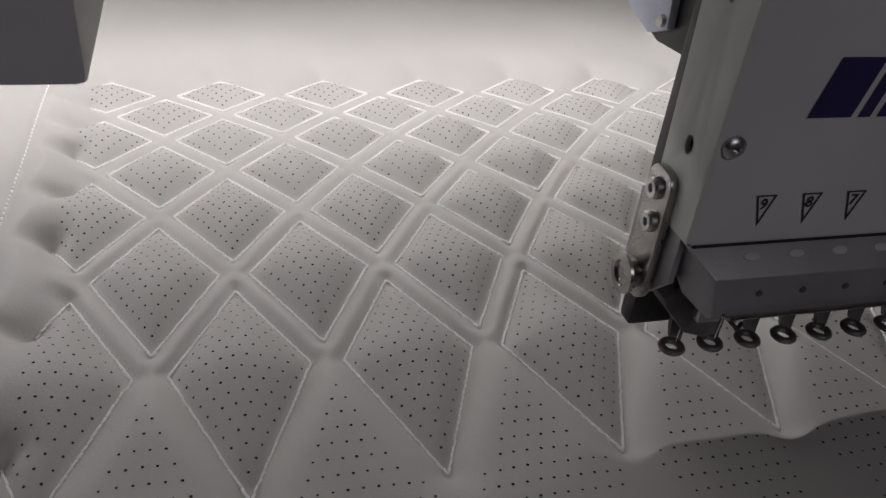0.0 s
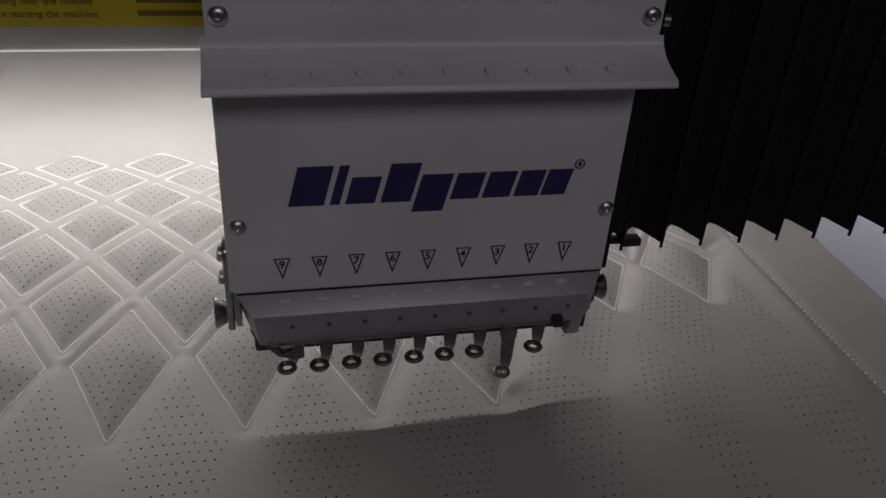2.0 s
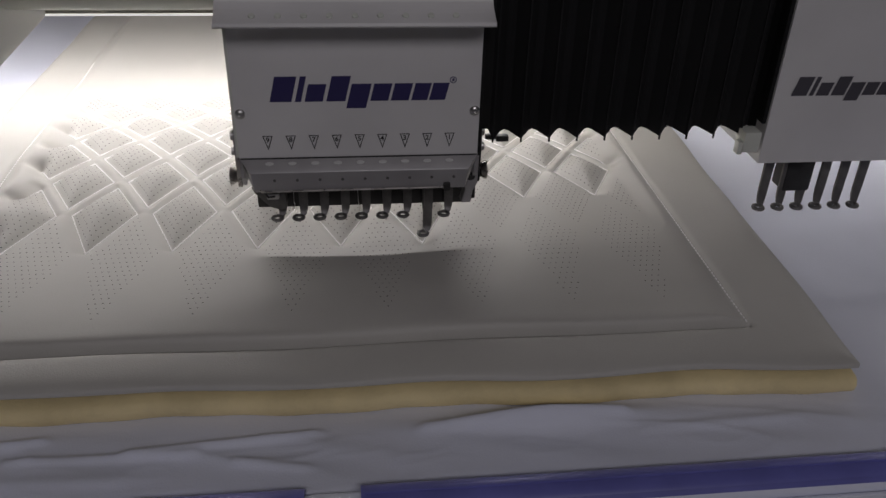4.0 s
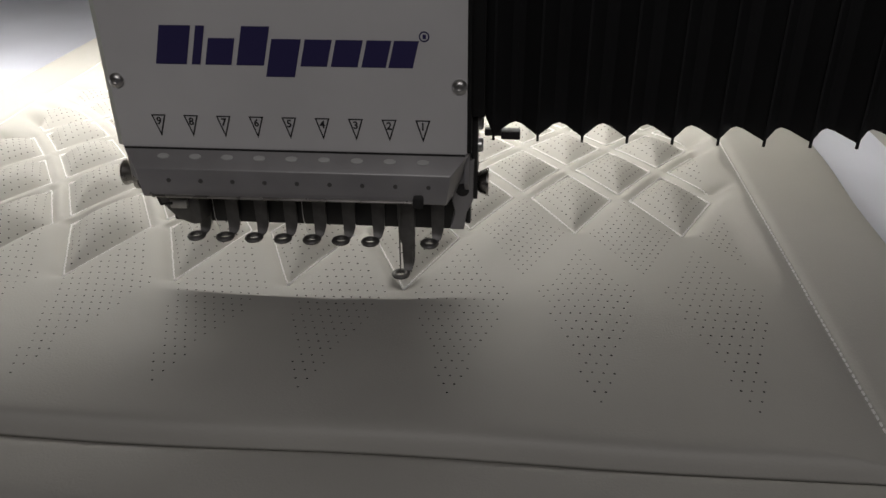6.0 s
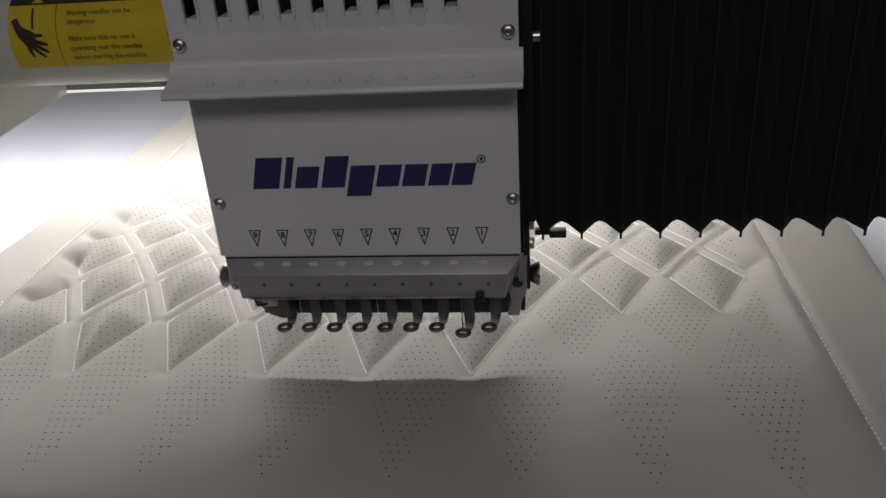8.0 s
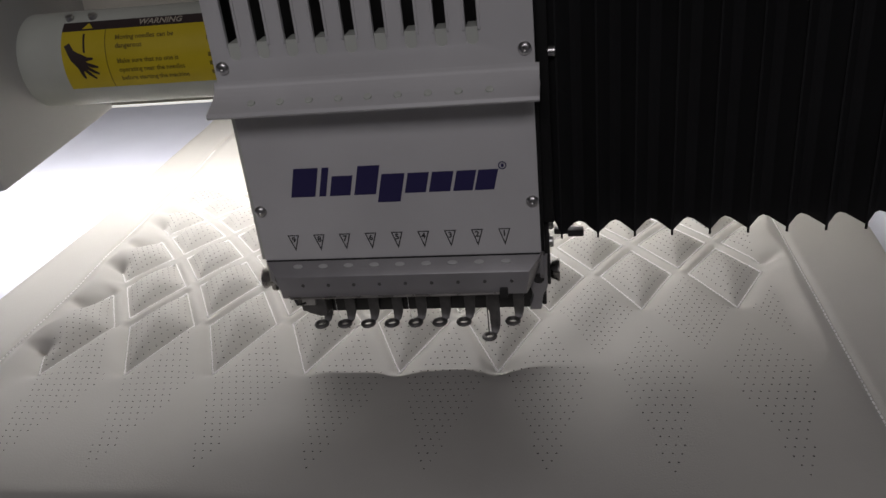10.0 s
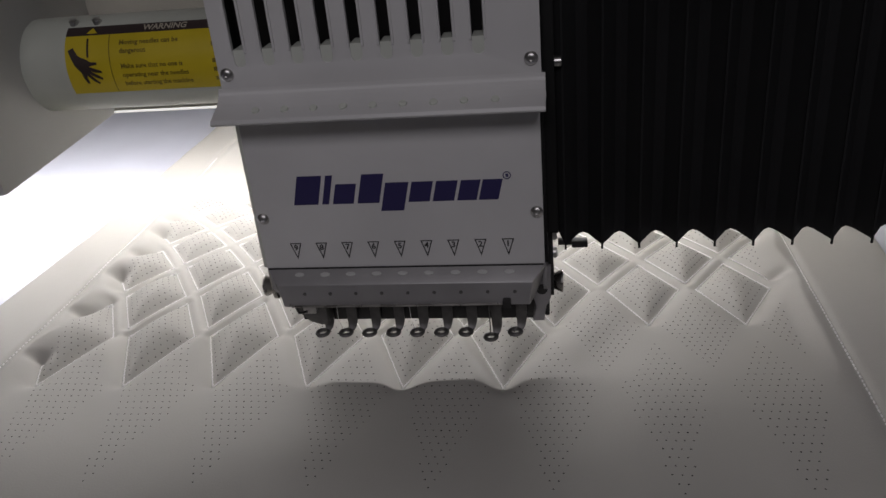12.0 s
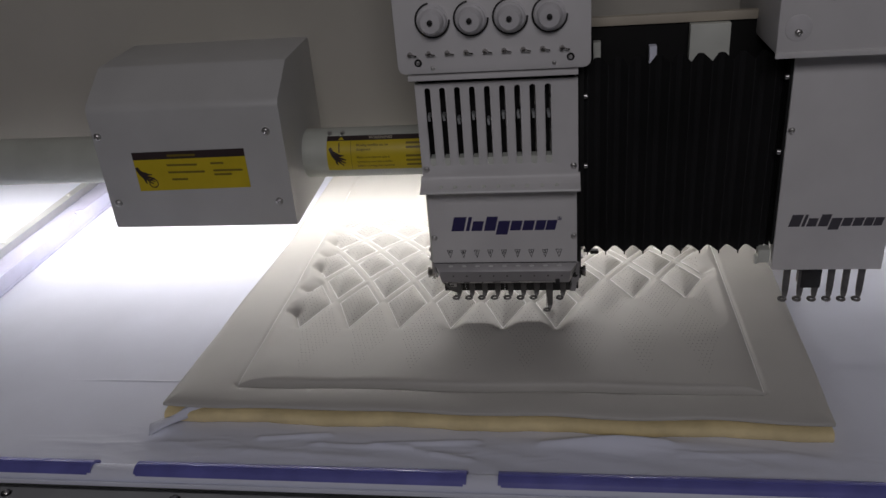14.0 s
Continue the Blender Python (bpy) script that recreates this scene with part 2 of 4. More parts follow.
def diamonds():
    """Each diamond: row, corners (bottom, right, top, left), whether it is sewn."""
    out = []
    for row in range(0, len(CROSS) - 2):
        lo, mid, hi = CROSS[row], CROSS[row + 1], CROSS[row + 2]
        first = -0.0887 if row % 2 else -0.0887 + PITCH / 2
        for n in range(-4, 6):
            x = first + n * PITCH
            hw = PITCH / 2 - INSET
            g0, g1 = INSET * (mid - lo) / (PITCH / 2), INSET * (hi - mid) / (PITCH / 2)
            corners = [(x, lo + g0), (x + hw, mid), (x, hi - g1), (x - hw, mid)]
            poly = clipped(corners)
            if len(poly) > 2 and max(p[0] for p in poly) - min(p[0] for p in poly) > 0.008:
                out.append((row, x, corners, poly, row >= 2 or (row == 1 and x < 0.05)))
    return out


def clipped(poly):
    for sign, lim in ((1, CLIP_L), (-1, -CLIP_R)):
        res = []
        for (ax, ay), (bx, by) in zip(poly, poly[1:] + poly[:1]):
            a, b = sign * ax - lim, sign * bx - lim
            if a >= 0:
                res.append((ax, ay))
            if (a >= 0) != (b >= 0):
                k = a / (a - b)
                res.append((ax + k * (bx - ax), ay + k * (by - ay)))
        poly = res
        if not poly:
            return []
    return poly


DIAMONDS = diamonds()


def seams():
    segs = []
    for row, x, corners, poly, sewn in DIAMONDS:
        if sewn:
            for a, b in zip(poly, poly[1:] + poly[:1]):
                edge = min(abs(a[0] - CLIP_L), abs(a[0] - CLIP_R)) < 1e-6 and abs(a[0] - b[0]) < 1e-6
                if not edge:
                    segs.append((*a, *b))
    return segs


SEAMS = np.array(seams())
HEMS = np.array([(HEM_L, HEM_F, HEM_L, 1.0), (HEM_R, HEM_F, HEM_R, 1.0), (HEM_L, HEM_F, HEM_R, HEM_F - 0.002)])


def distance(px, py, segs, soft=0.0):
    """The distance to the nearest line; soft rounds the ridges between lines."""
    best, total = np.full(px.shape, 9.0), np.zeros(px.shape)
    for ax, ay, bx, by in segs:
        dx, dy = bx - ax, by - ay
        t = np.clip(((px - ax) * dx + (py - ay) * dy) / (dx * dx + dy * dy), 0, 1)
        d = np.hypot(px - ax - t * dx, py - ay - t * dy)
        best = np.minimum(best, d)
        if soft:
            total += np.exp(-d / soft)
    if soft:
        rounded_off = np.maximum(-soft * np.log(total + 1e-30), 0)
        return np.minimum(best, rounded_off + 0.35 * np.minimum(best, 0.004) * np.exp(-rounded_off / 0.002))
    return best


PUCKERS = [(px + (-0.003 if px < 0 else 0.003), py) for row, x, corners, poly, sewn in DIAMONDS if sewn for px, py in poly if min(abs(px - CLIP_L), abs(px - CLIP_R)) < 1e-6]




def smooth(u):
    u = np.clip(u, 0, 1)
    return u * u * (3 - 2 * u)


def height(px, py):
    """The height of the padded cover over the seams."""
    px, py = np.asarray(px, float), np.asarray(py, float)
    d = distance(px, py, SEAMS, 0.0028)
    # the cover lies low along the newest seams, swells to the loose front and puffs in the finished rows
    edge = -0.004 + 0.072 * smooth((px - 0.080) / 0.06)
    back, front = smooth((py - edge) / 0.07), smooth((edge - 0.012 - py) / 0.10)
    level = 0.0070 + (0.0074 - 0.0022 * smooth((px + 0.05) / 0.15)) * back * (1 - 0.45 * smooth((py - 0.20) / 0.12)) + (PUFF - 0.0070) * front
    margin = np.maximum(smooth((px - 0.226) / 0.022), smooth((-0.285 - px) / 0.028))
    level = np.where(level < 0.0115, level + (0.0115 - level) * margin, level)
    h = level * (1 - np.exp(-(d / (0.006 + 0.0055 * back)) ** 1.08))
    outside = (px < HEM_L) | (px > HEM_R) | (py < HEM_F - 0.002 * (px - HEM_L) / (HEM_R - HEM_L))
    e = distance(px, py, HEMS[:2])
    side = np.where(outside, 0.50 + 0.33 * (1 - np.exp(-e / 0.008)), 0.50 + 0.50 * (1 - np.exp(-e / 0.012)))
    e = distance(px, py, HEMS[2:])
    front = np.where(outside, -0.16 + 0.80 * (1 - np.exp(-e / 0.0018)), -0.16 + 1.16 * (1 - np.exp(-e / 0.0021)))
    h = np.minimum(h, PUFF * np.minimum(side, front))
    rim = np.minimum(np.minimum(px - PX0, PX1 - px), py - PY0 + 0.0185 * px)
    h = h - 0.0045 * np.exp(-np.maximum(rim, 0) / 0.006)
    for cx, cy in PUCKERS:
        h = h - 0.0026 * np.exp(-((px - cx) / 0.010) ** 2 - ((py - cy - 0.001) / 0.0048) ** 2)
    h = h + 0.0007 * np.sin(px * 31 + 2 * np.sin(py * 23)) * np.clip(d / 0.03, 0, 1) + 0.0005 * np.sin(py * 47 + px * 19) * np.clip(d / 0.03, 0, 1)
    return h


MOVERS = []


def front_edge(x):
    return PY0 - 0.0185 * x + 0.0010 * math.sin(x * 40)


def splay(x, y):
    """How far the side margins lean over as the panel runs back."""
    run = np.clip(y - PY0, 0, 0.42)
    return np.where(x < HEM_L, 0.06 * run * (HEM_L - x) / (HEM_L - PX0), np.where(x > HEM_R, 0.03 * run * (x - HEM_R) / (PX1 - HEM_R), 0.0))


def quilted_panel():
    root = thing("quilted_panel", (0, 0, 0), "pale grey perforated leatherette panel, partly quilted in diamonds, lying on foam", "upholstery panel")
    xs = np.arange(PX0, PX1 + 0.0005, 0.0016)
    ys = np.concatenate([np.linspace(0, 1, 9)[:-1] * 0.012 + PY0, np.arange(PY0 + 0.012, -0.152, 0.002), np.arange(-0.152, -0.122, 0.0008), np.arange(-0.122, 0.375, 0.0016), np.arange(0.38, PY1, 0.012)])
    gx, gy = np.meshgrid(xs, ys)
    shift = np.array([front_edge(x) - PY0 for x in xs])[None, :] * np.clip(1 - (gy - PY0) / 0.12, 0, 1)
    gy = gy + shift
    gz = height(gx, gy)
    gx = gx + splay(gx, gy)
    ny, nx = gx.shape
    verts = np.stack([gx, gy, gz], -1).reshape(-1, 3)
    idx = np.arange(nx * ny).reshape(ny, nx)
    faces = np.stack([idx[:-1, :-1], idx[:-1, 1:], idx[1:, 1:], idx[1:, :-1]], -1).reshape(-1, 4).tolist()
    rim = np.concatenate([idx[0, :], idx[1:, -1], idx[-1, -2::-1], idx[-2:0:-1, 0]])
    low = verts[rim].copy()
    low[:, 2] -= 0.003
    base = len(verts)
    verts = np.concatenate([verts, low])
    m = len(rim)
    faces += [[int(rim[i]), base + i, base + (i + 1) % m, int(rim[(i + 1) % m])] for i in range(m)]
    me = bpy.data.meshes.new("cover")
    me.from_pydata(verts.tolist(), [], faces)
    me.materials.append(LEATHER)
    me.shade_smooth()
    ob = new("cover", me)
    ob.parent = root
    ORIGIN[ob] = Vector((0, 0, 0))

    for row, x, corners, poly, sewn in DIAMONDS:
        perforations(root, row, x, corners, sewn)
        if sewn:
            stitching(root, poly)
    hem_stitches(root)
    MOVERS.append(root)


def from_lists(name, verts, faces, mat, parent, kind="", smooth=False):
    me = bpy.data.meshes.new(name)
    me.from_pydata(verts, [], faces)
    me.materials.append(mat)
    if smooth:
        me.shade_smooth()
    ob = new(name, me)
    ob.parent = parent
    ORIGIN[ob] = ORIGIN[parent]
    return tagged(ob, kind=kind)


def perforations(root, row, x, corners, sewn):
    (bx, by), (rx, ry), (tx, ty), (lx, ly) = corners
    rows = 25 if row == 0 else 21 if row < 2 else (19 if row < 4 else 15)
    dx = 0.0048 if row < 4 else 0.0054
    pts = []
    for j in range(1, rows):
        y = by + (ty - by) * j / rows
        hw = (rx - x) * ((y - by) / (ry - by) if y < ry else (ty - y) / (ty - ry)) - (0.0024 if sewn else 0.0004)
        k0 = 0.5 if j % 2 else 0.0
        for k in range(-8, 9):
            u = (k + k0) * dx
            if abs(u) < hw and CLIP_L + 0.003 < x + u < CLIP_R - 0.003:
                pts.append((x + u + random.uniform(-1, 1) * 0.0002, y + random.uniform(-1, 1) * 0.0002))
    if not pts:
        return
    p = np.array(pts)
    e = 0.0008
    h, hx, hy = height(p[:, 0], p[:, 1]), height(p[:, 0] + e, p[:, 1]), height(p[:, 0], p[:, 1] + e)
    verts, faces = [], []
    for (px, py), z, zx, zy in zip(pts, h, hx, hy):
        n = Vector((-(zx - z) / e, -(zy - z) / e, 1)).normalized()
        a = n.orthogonal().normalized()
        b = n.cross(a)
        r = (0.00051 if sewn else 0.00053) * random.uniform(0.85, 1.15)
        i = len(verts)
        for k in range(7):
            w = 2 * math.pi * k / 7
            verts.append(Vector((px, py, z)) + n * 0.00022 + (a * math.cos(w) + b * math.sin(w)) * r)
        faces.append(list(range(i, i + 7)))
    from_lists("perforation_pattern", verts, faces, HOLE, root, "stuff")


def stitch_run(verts, faces, a, b, step, length, width, lift):
    d = Vector((b[0] - a[0], b[1] - a[1], 0))
    n = max(1, round(d.length / step))
    u = d.normalized()
    s = Vector((-u.y, u.x, 0))
    pts = [Vector((*a, 0)) + d * ((k + 0.5) / n) for k in range(n)]
    hs = height([p.x for p in pts], [p.y for p in pts])
    for p, h in zip(pts, hs):
        c = p + Vector((0, 0, float(h) + lift)) + s * random.uniform(-1, 1) * 0.00012
        i = len(verts)
        w = u + s * random.uniform(-0.10, 0.10)
        for dz, ww, ll in ((-0.0006, 1.0, 1.0), (0.00025, 0.9, 0.85), (0.00045, 0.45, 0.6)):
            for q, g in ((-1, -1), (1, -1), (1, 1), (-1, 1)):
                verts.append(c + w * (q * length / 2 * ll) + s * (g * width / 2 * ww) + Vector((0, 0, dz)))
        for lv in (0, 4):
            for k in range(4):
                faces.append([i + lv + k, i + lv + (k + 1) % 4, i + lv + 4 + (k + 1) % 4, i + lv + 4 + k])
        faces.append([i + 8, i + 9, i + 10, i + 11])


def stitching(root, poly):
    verts, faces = [], []
    for a, b in zip(poly, poly[1:] + poly[:1]):
        if not (abs(a[0] - b[0]) < 1e-6 and min(abs(a[0] - CLIP_L), abs(a[0] - CLIP_R)) < 1e-6):
            stitch_run(verts, faces, a, b, 0.0031, 0.0035, 0.0009, 0.0008)
    if verts:
        from_lists("stitching", verts, faces, THREAD, root, smooth=True)


def hem_stitches(root):
    for a, b in (((HEM_L, HEM_F), (HEM_L, 0.42)), ((HEM_R, HEM_F), (HEM_R, 0.42))):
        verts, faces = [], []
        stitch_run(verts, faces, a, b, 0.0040, 0.0024, 0.0009, 0.0007)
        from_lists("hem_stitching", verts, faces, THREAD, root, smooth=True)


# fold ridges in the backing cloth: two ends in x and y, height, width
FOLDS = [(-0.2735, -0.1930, -0.199, -0.1855, 0.0030, 0.0030), (-0.148, -0.1990, -0.040, -0.1900, 0.0028, 0.0028), (-0.215, -0.2010, -0.110, -0.2020, 0.0024, 0.0030), (-0.085, -0.2100, -0.045, -0.2170, 0.0022, 0.0030), (0.026, -0.1920, 0.150, -0.1890, 0.0030, 0.0040), (-0.300, -0.2120, -0.150, -0.2200, 0.0016, 0.0050), (0.160, -0.2030, 0.260, -0.1990, 0.0014, 0.0040)]


def under_layers():
    """The foam below the cover, and the backing cloth that the frame holds."""
    n = 90
    bm = bmesh.new()
    loops = []
    for k in range(n + 1):
        x = PX0 + 0.001 + (PX1 - PX0 - 0.0025) * k / n
        y = front_edge(x) - 0.0042 + 0.0007 * math.sin(x * 37) + 0.0005 * math.sin(x * 131)
        loops.append([bm.verts.new(p) for p in ((x + 0.0012 + float(splay(x, PY1)), PY1, -0.0045), (x + 0.0008 + float(splay(x, 0.2465)), 0.2465, -0.0045), (x, y + 0.010, -0.0045), (x, y + 0.004, -0.0049), (x, y + 0.0012, -0.0070), (x, y, -0.0105), (x, y + 0.0006, -0.0145), (x, y + 0.003, -0.0175), (x + 0.0008 + float(splay(x, 0.2465)), 0.2465, -0.0175), (x + 0.0012 + float(splay(x, PY1)), PY1, -0.0175))])
    for a, b in zip(loops, loops[1:]):
        for i in range(10):
            bm.faces.new((a[i], a[(i + 1) % 10], b[(i + 1) % 10], b[i]))
    bm.faces.new(loops[0])
    bm.faces.new(loops[-1][::-1])
    MOVERS.append(single("foam_sheet", bm, FOAM, (0, 0, -0.0175), "yellow foam sheet under the quilted leatherette panel", "foam sheet"))

    xs = np.concatenate([np.arange(-1.25, -0.46, 0.03), np.arange(-0.45, 0.45, 0.004), np.arange(0.46, 1.25, 0.03)])
    ys = np.concatenate([np.arange(-0.247, -0.15, 0.0016), np.arange(-0.14, -0.105, 0.01), np.arange(-0.100, -0.084, 0.001), np.arange(-0.08, 1.4, 0.03)])
    gx, gy = np.meshgrid(xs, ys)
    fold = 0.0032 * np.sin(gx * 21 + 2.2 * np.sin(gx * 9) + gy * 120) * np.sin(gx * 7 + 1.0) + 0.0022 * np.sin(gx * 63 + gy * 260 + 2 * np.sin(gx * 13)) + 0.004 * np.exp(-((gx - 0.08) / 0.05) ** 2)
    wide = 0.0006 * np.sin(gx * 17 + gy * 5) + 0.0004 * np.sin(gy * 29 - gx * 3)
    crease = np.zeros_like(gx)
    for j in range(gx.shape[0]):
        if ys[j] < -0.12:
            for i in range(gx.shape[1]):
                a = 1 - abs(noise.noise(Vector((gx[j, i] * 9, gy[j, i] * 34 + gx[j, i] * 2, 0.3))))
                b = 1 - abs(noise.noise(Vector((gx[j, i] * 24, gy[j, i] * 60, 4.1))))
                crease[j, i] = 0.0030 * a ** 16 + 0.0014 * b ** 18
    near = np.exp(-((gy + 0.206) / 0.020) ** 2)
    gz = -0.0195 + near * (0.16 * fold + 0.45 * crease) * ((gx > -0.5) & (gx < 0.45)) + 0.0085 * np.exp(-((gx - 0.10) / 0.06) ** 2 - ((gy + 0.190) / 0.008) ** 2) + wide + 0.0012 * np.exp(-((gy + 0.092) / 0.0012) ** 2) * ((gx > -0.515) & (gx < -0.385))
    for x0, y0, x1, y1, rise, broad in FOLDS:
        gz = gz + rise * np.exp(-(distance(gx, gy, [(x0, y0, x1, y1)]) / broad) ** 2)
    ny, nx = gx.shape
    idx = np.arange(nx * ny).reshape(ny, nx)
    faces = np.stack([idx[:-1, :-1], idx[:-1, 1:], idx[1:, 1:], idx[1:, :-1]], -1).reshape(-1, 4).tolist()
    top = np.stack([gx, gy, gz], -1).reshape(-1, 3)
    me = bpy.data.meshes.new("backing_cloth")
    me.from_pydata(top.tolist(), [], faces)
    me.materials.append(CLOTH)
    me.shade_smooth()
    ob = tagged(new("backing_cloth", me), "white non-woven backing cloth stretched under the foam", "cloth")
    sol = ob.modifiers.new("thickness", "SOLIDIFY")
    sol.thickness, sol.offset = 0.001, -1
    MOVERS.append(ob)


def corner_fold():
    """The turned-up corner of the backing at the panel's front."""
    bm = bmesh.new()
    rows = []
    for i in range(9):
        u = i / 8
        row = []
        for j in range(5):
            v = j / 4
            x = -0.401 + 0.052 * u + 0.004 * v
            y = -0.181 + 0.028 * u - (0.017 - 0.012 * u) * v
            z = -0.0140 + 0.016 * u ** 1.4 * (1 - v * 0.5) + 0.004 * math.sin(3.1 * v) + 0.0012 * math.sin(9 * u + 5 * v)
            row.append(bm.verts.new((x, y, z)))
        rows.append(row)
    for a, b in zip(rows, rows[1:]):
        for j in range(4):
            bm.faces.new((a[j], b[j], b[j + 1], a[j + 1]))
    ob = single("backing_flap", bm, CLOTH, (-0.37, -0.19, -0.0165), "turned-up white corner flap of the backing beside the foam", "cloth flap")
    sol = ob.modifiers.new("thickness", "SOLIDIFY")
    sol.thickness = 0.0012
    MOVERS.append(ob)


def frame_and_clips():
    # round bar
    bm = lathe(bmesh.new(), [(0, 0.010), (2.3, 0.010)], (-1.15, -0.247, -0.0240), (1, 0, 0), 24)
    clamp = thing("clamp_bar", (0, -0.247, -0.046), "clamping bar wrapped in white cloth along the frame's front", "clamp bar")
    part("bar", bm, CLOTH, clamp, "bar wrapped in white backing cloth")
    part("flange", box(bmesh.new(), -1.15, 1.15, -0.2612, -0.2585, -0.0285, -0.0235, 0.0008), CLOTH, clamp)
    for x in (-1.155, 1.155):
        part("end_cap", lathe(bmesh.new(), [(0, 0.0112), (0.010, 0.0112), (0.011, 0.009)], (x - 0.0055, -0.247, -0.0240), (1, 0, 0), 24), DARK, clamp)
    MOVERS.append(clamp)
    for x0, x1 in ((-0.776, -0.4345), (-0.3865, -0.045), (-0.0145, 0.3345), (0.366, 0.71)):
        bm = bmesh.new()
        prof_o = [(-0.247 + 0.0135 * math.cos(radians(a)), -0.0240 + 0.0135 * math.sin(radians(a))) for a in range(12, 140, 9)]
        prof_i = [(-0.247 + 0.0110 * math.cos(radians(a)), -0.0240 + 0.0110 * math.sin(radians(a))) for a in range(138, 11, -9)]
        prism(bm, prof_o + prof_i, x0, x1)
        clip = thing("cloth_clip", ((x0 + x1) / 2, -0.247, -0.04), "glossy blue plastic clip snapped over the clamping bar", "clip", group="clips along the clamping bar")
        part("shell", bm, BLUE, clip)
        part("lip", prism(bmesh.new(), [(-0.2555, -0.0150), (-0.2577, -0.0168), (-0.2590, -0.0156), (-0.2566, -0.0138)], x0 + 0.003, x1 - 0.003), BLUE, clip)
        part("rib", box(bmesh.new(), x0 + 0.002, x1 - 0.002, -0.2478, -0.2462, -0.0110, -0.0097, 0.0003), BLUE, clip)
        MOVERS.append(clip)
    root = thing("frame_rail", (0, -0.31, -0.10), "grey metal front rail of the moving frame with bolts", "frame rail")
    bm = prism(bmesh.new(), [(-0.258, -0.036), (-0.258, -0.10), (-0.36, -0.10), (-0.36, -0.052), (-0.345, -0.042)], -1.2, 1.2, 0.002)
    part("rail", bm, FRAME, root)
    for x in (-0.715, -0.5290, -0.3420, -0.1585, 0.0245, 0.2091, 0.395, 0.58):
        shared("bolt", BOLT, root, (x, -0.2665, -0.0366)).rotation_euler = (radians(-90), 0, 0)
        part("washer", lathe(bmesh.new(), [(0, 0.0062), (0.0008, 0.0060), (0.0009, 0.003)], (x, -0.2665, -0.0370), (0, 0.06, 1), 18), DARK, root)
    bm = merge(box(bmesh.new(), 0.245, 0.36, -0.325, -0.290, -0.0420, -0.0380, 0.0015), box(bmesh.new(), 0.26, 0.35, -0.318, -0.300, -0.0380, -0.0340, 0.0015))
    part("rail_plate", bm, DARK, root, "dark plate with a pale grip on the rail")
    bm = box(bmesh.new(), -0.43, -0.31, -0.325, -0.300, -0.0420, -0.0380, 0.0015)
    part("rail_plate", bm, DARK, root)
    MOVERS.append(root)


def side_rail():
    root = thing("side_rail", (-0.82, 0.3, -0.0185), "pale glossy guide rail with grey strip along the table", "guide rail")
    part("base", box(bmesh.new(), -0.873, -0.778, -0.10, 0.62, -0.0185, -0.013, 0.001), ACRYLIC, root)
    part("upstand", box(bmesh.new(), -0.783, -0.778, -0.10, 0.62, -0.013, 0.009, 0.001), ACRYLIC, root)
    part("edge_strip", box(bmesh.new(), -0.870, -0.853, -0.10, 0.62, -0.013, 0.001, 0.001), FRAME, root, "grey screwed strip")
    part("bead", lathe(bmesh.new(), [(0, 0.003), (0.72, 0.003)], (-0.795, -0.10, -0.0108), (0, 1, 0), 10), ACRYLIC, root)
    for y in (0.05, 0.19, 0.25, 0.45):
        shared("bolt", BOLT, root, (-0.8615, y, 0.001)).rotation_euler = (radians(-90), 0, 0)
    for y in (0.12, 0.40):
        part("lug", lathe(bmesh.new(), [(0, 0.0085), (0.0035, 0.0085), (0.0045, 0.0070)], (-0.815, y, -0.0131), (0, 0, 1), 18), ACRYLIC, root)
    MOVERS.append(root)


def table():
    root = thing("work_table", (0, 0.5, -0.9), "long white-topped machine table under the backing cloth", "table")
    part("tabletop", box(bmesh.new(), -1.3, 1.3, -0.206, 1.5, -0.08, -0.024, 0.004), CLOTH, root)
    part("front_ledge", box(bmesh.new(), -1.3, 1.3, -0.42, -0.15, -0.14, -0.1005, 0.003), FRAME, root)
    for x in (-1.2, 1.2):
        for y in (-0.18, 1.4):
            part("leg", box(bmesh.new(), x - 0.04, x + 0.04, y - 0.04, y + 0.04, -0.9, -0.08, 0.003), FRAME, root)


# ---- the sewing head ----
NEEDLES = [-0.064 + 0.016 * i for i in range(9)]
SLOTS = [-0.073 + 0.016 * i for i in range(9)]


def foot_mesh():
    """A presser foot: a ring round the needle at 0, 0, 0 and a bent stem behind it."""
    bm = bmesh.new()
    n, k = 20, 10
    rings = []
    for i in range(n):
        a = 2 * math.pi * i / n
        row = []
        for j in range(8):
            b = 2 * math.pi * j / 8
            rr = 0.0036 + 0.0015 * math.cos(b)
            row.append(bm.verts.new((rr * math.cos(a), rr * math.sin(a), 0.0013 * math.sin(b))))
        rings.append(row)
    for i in range(n):
        for j in range(8):
            bm.faces.new((rings[i][j], rings[(i + 1) % n][j], rings[(i + 1) % n][(j + 1) % 8], rings[i][(j + 1) % 8]))
    path = [(0.0030, 0.0030, 0.0), (0.0036, 0.0048, 0.0012), (0.0040, 0.0060, 0.0050), (0.0040, 0.0062, 0.0100), (0.0040, 0.0062, 0.036)]
    widths = [0.0016, 0.0024, 0.0031, 0.0034, 0.0036]
    prev = None
    for (x, y, z), w in zip(path, widths):
        t = 0.0011
        ring = [bm.verts.new((x + sx * w, y + sy * t, z)) for sx, sy in ((-1, -1), (1, -1), (1, 1), (-1, 1))]
        if prev:
            for q in range(4):
                bm.faces.new((prev[q], prev[(q + 1) % 4], ring[(q + 1) % 4], ring[q]))
        else:
            bm.faces.new(ring[::-1])
        prev = ring
    bm.faces.new(prev)
    return finish(bm, "presser_foot", FOOTMETAL, angle=50)


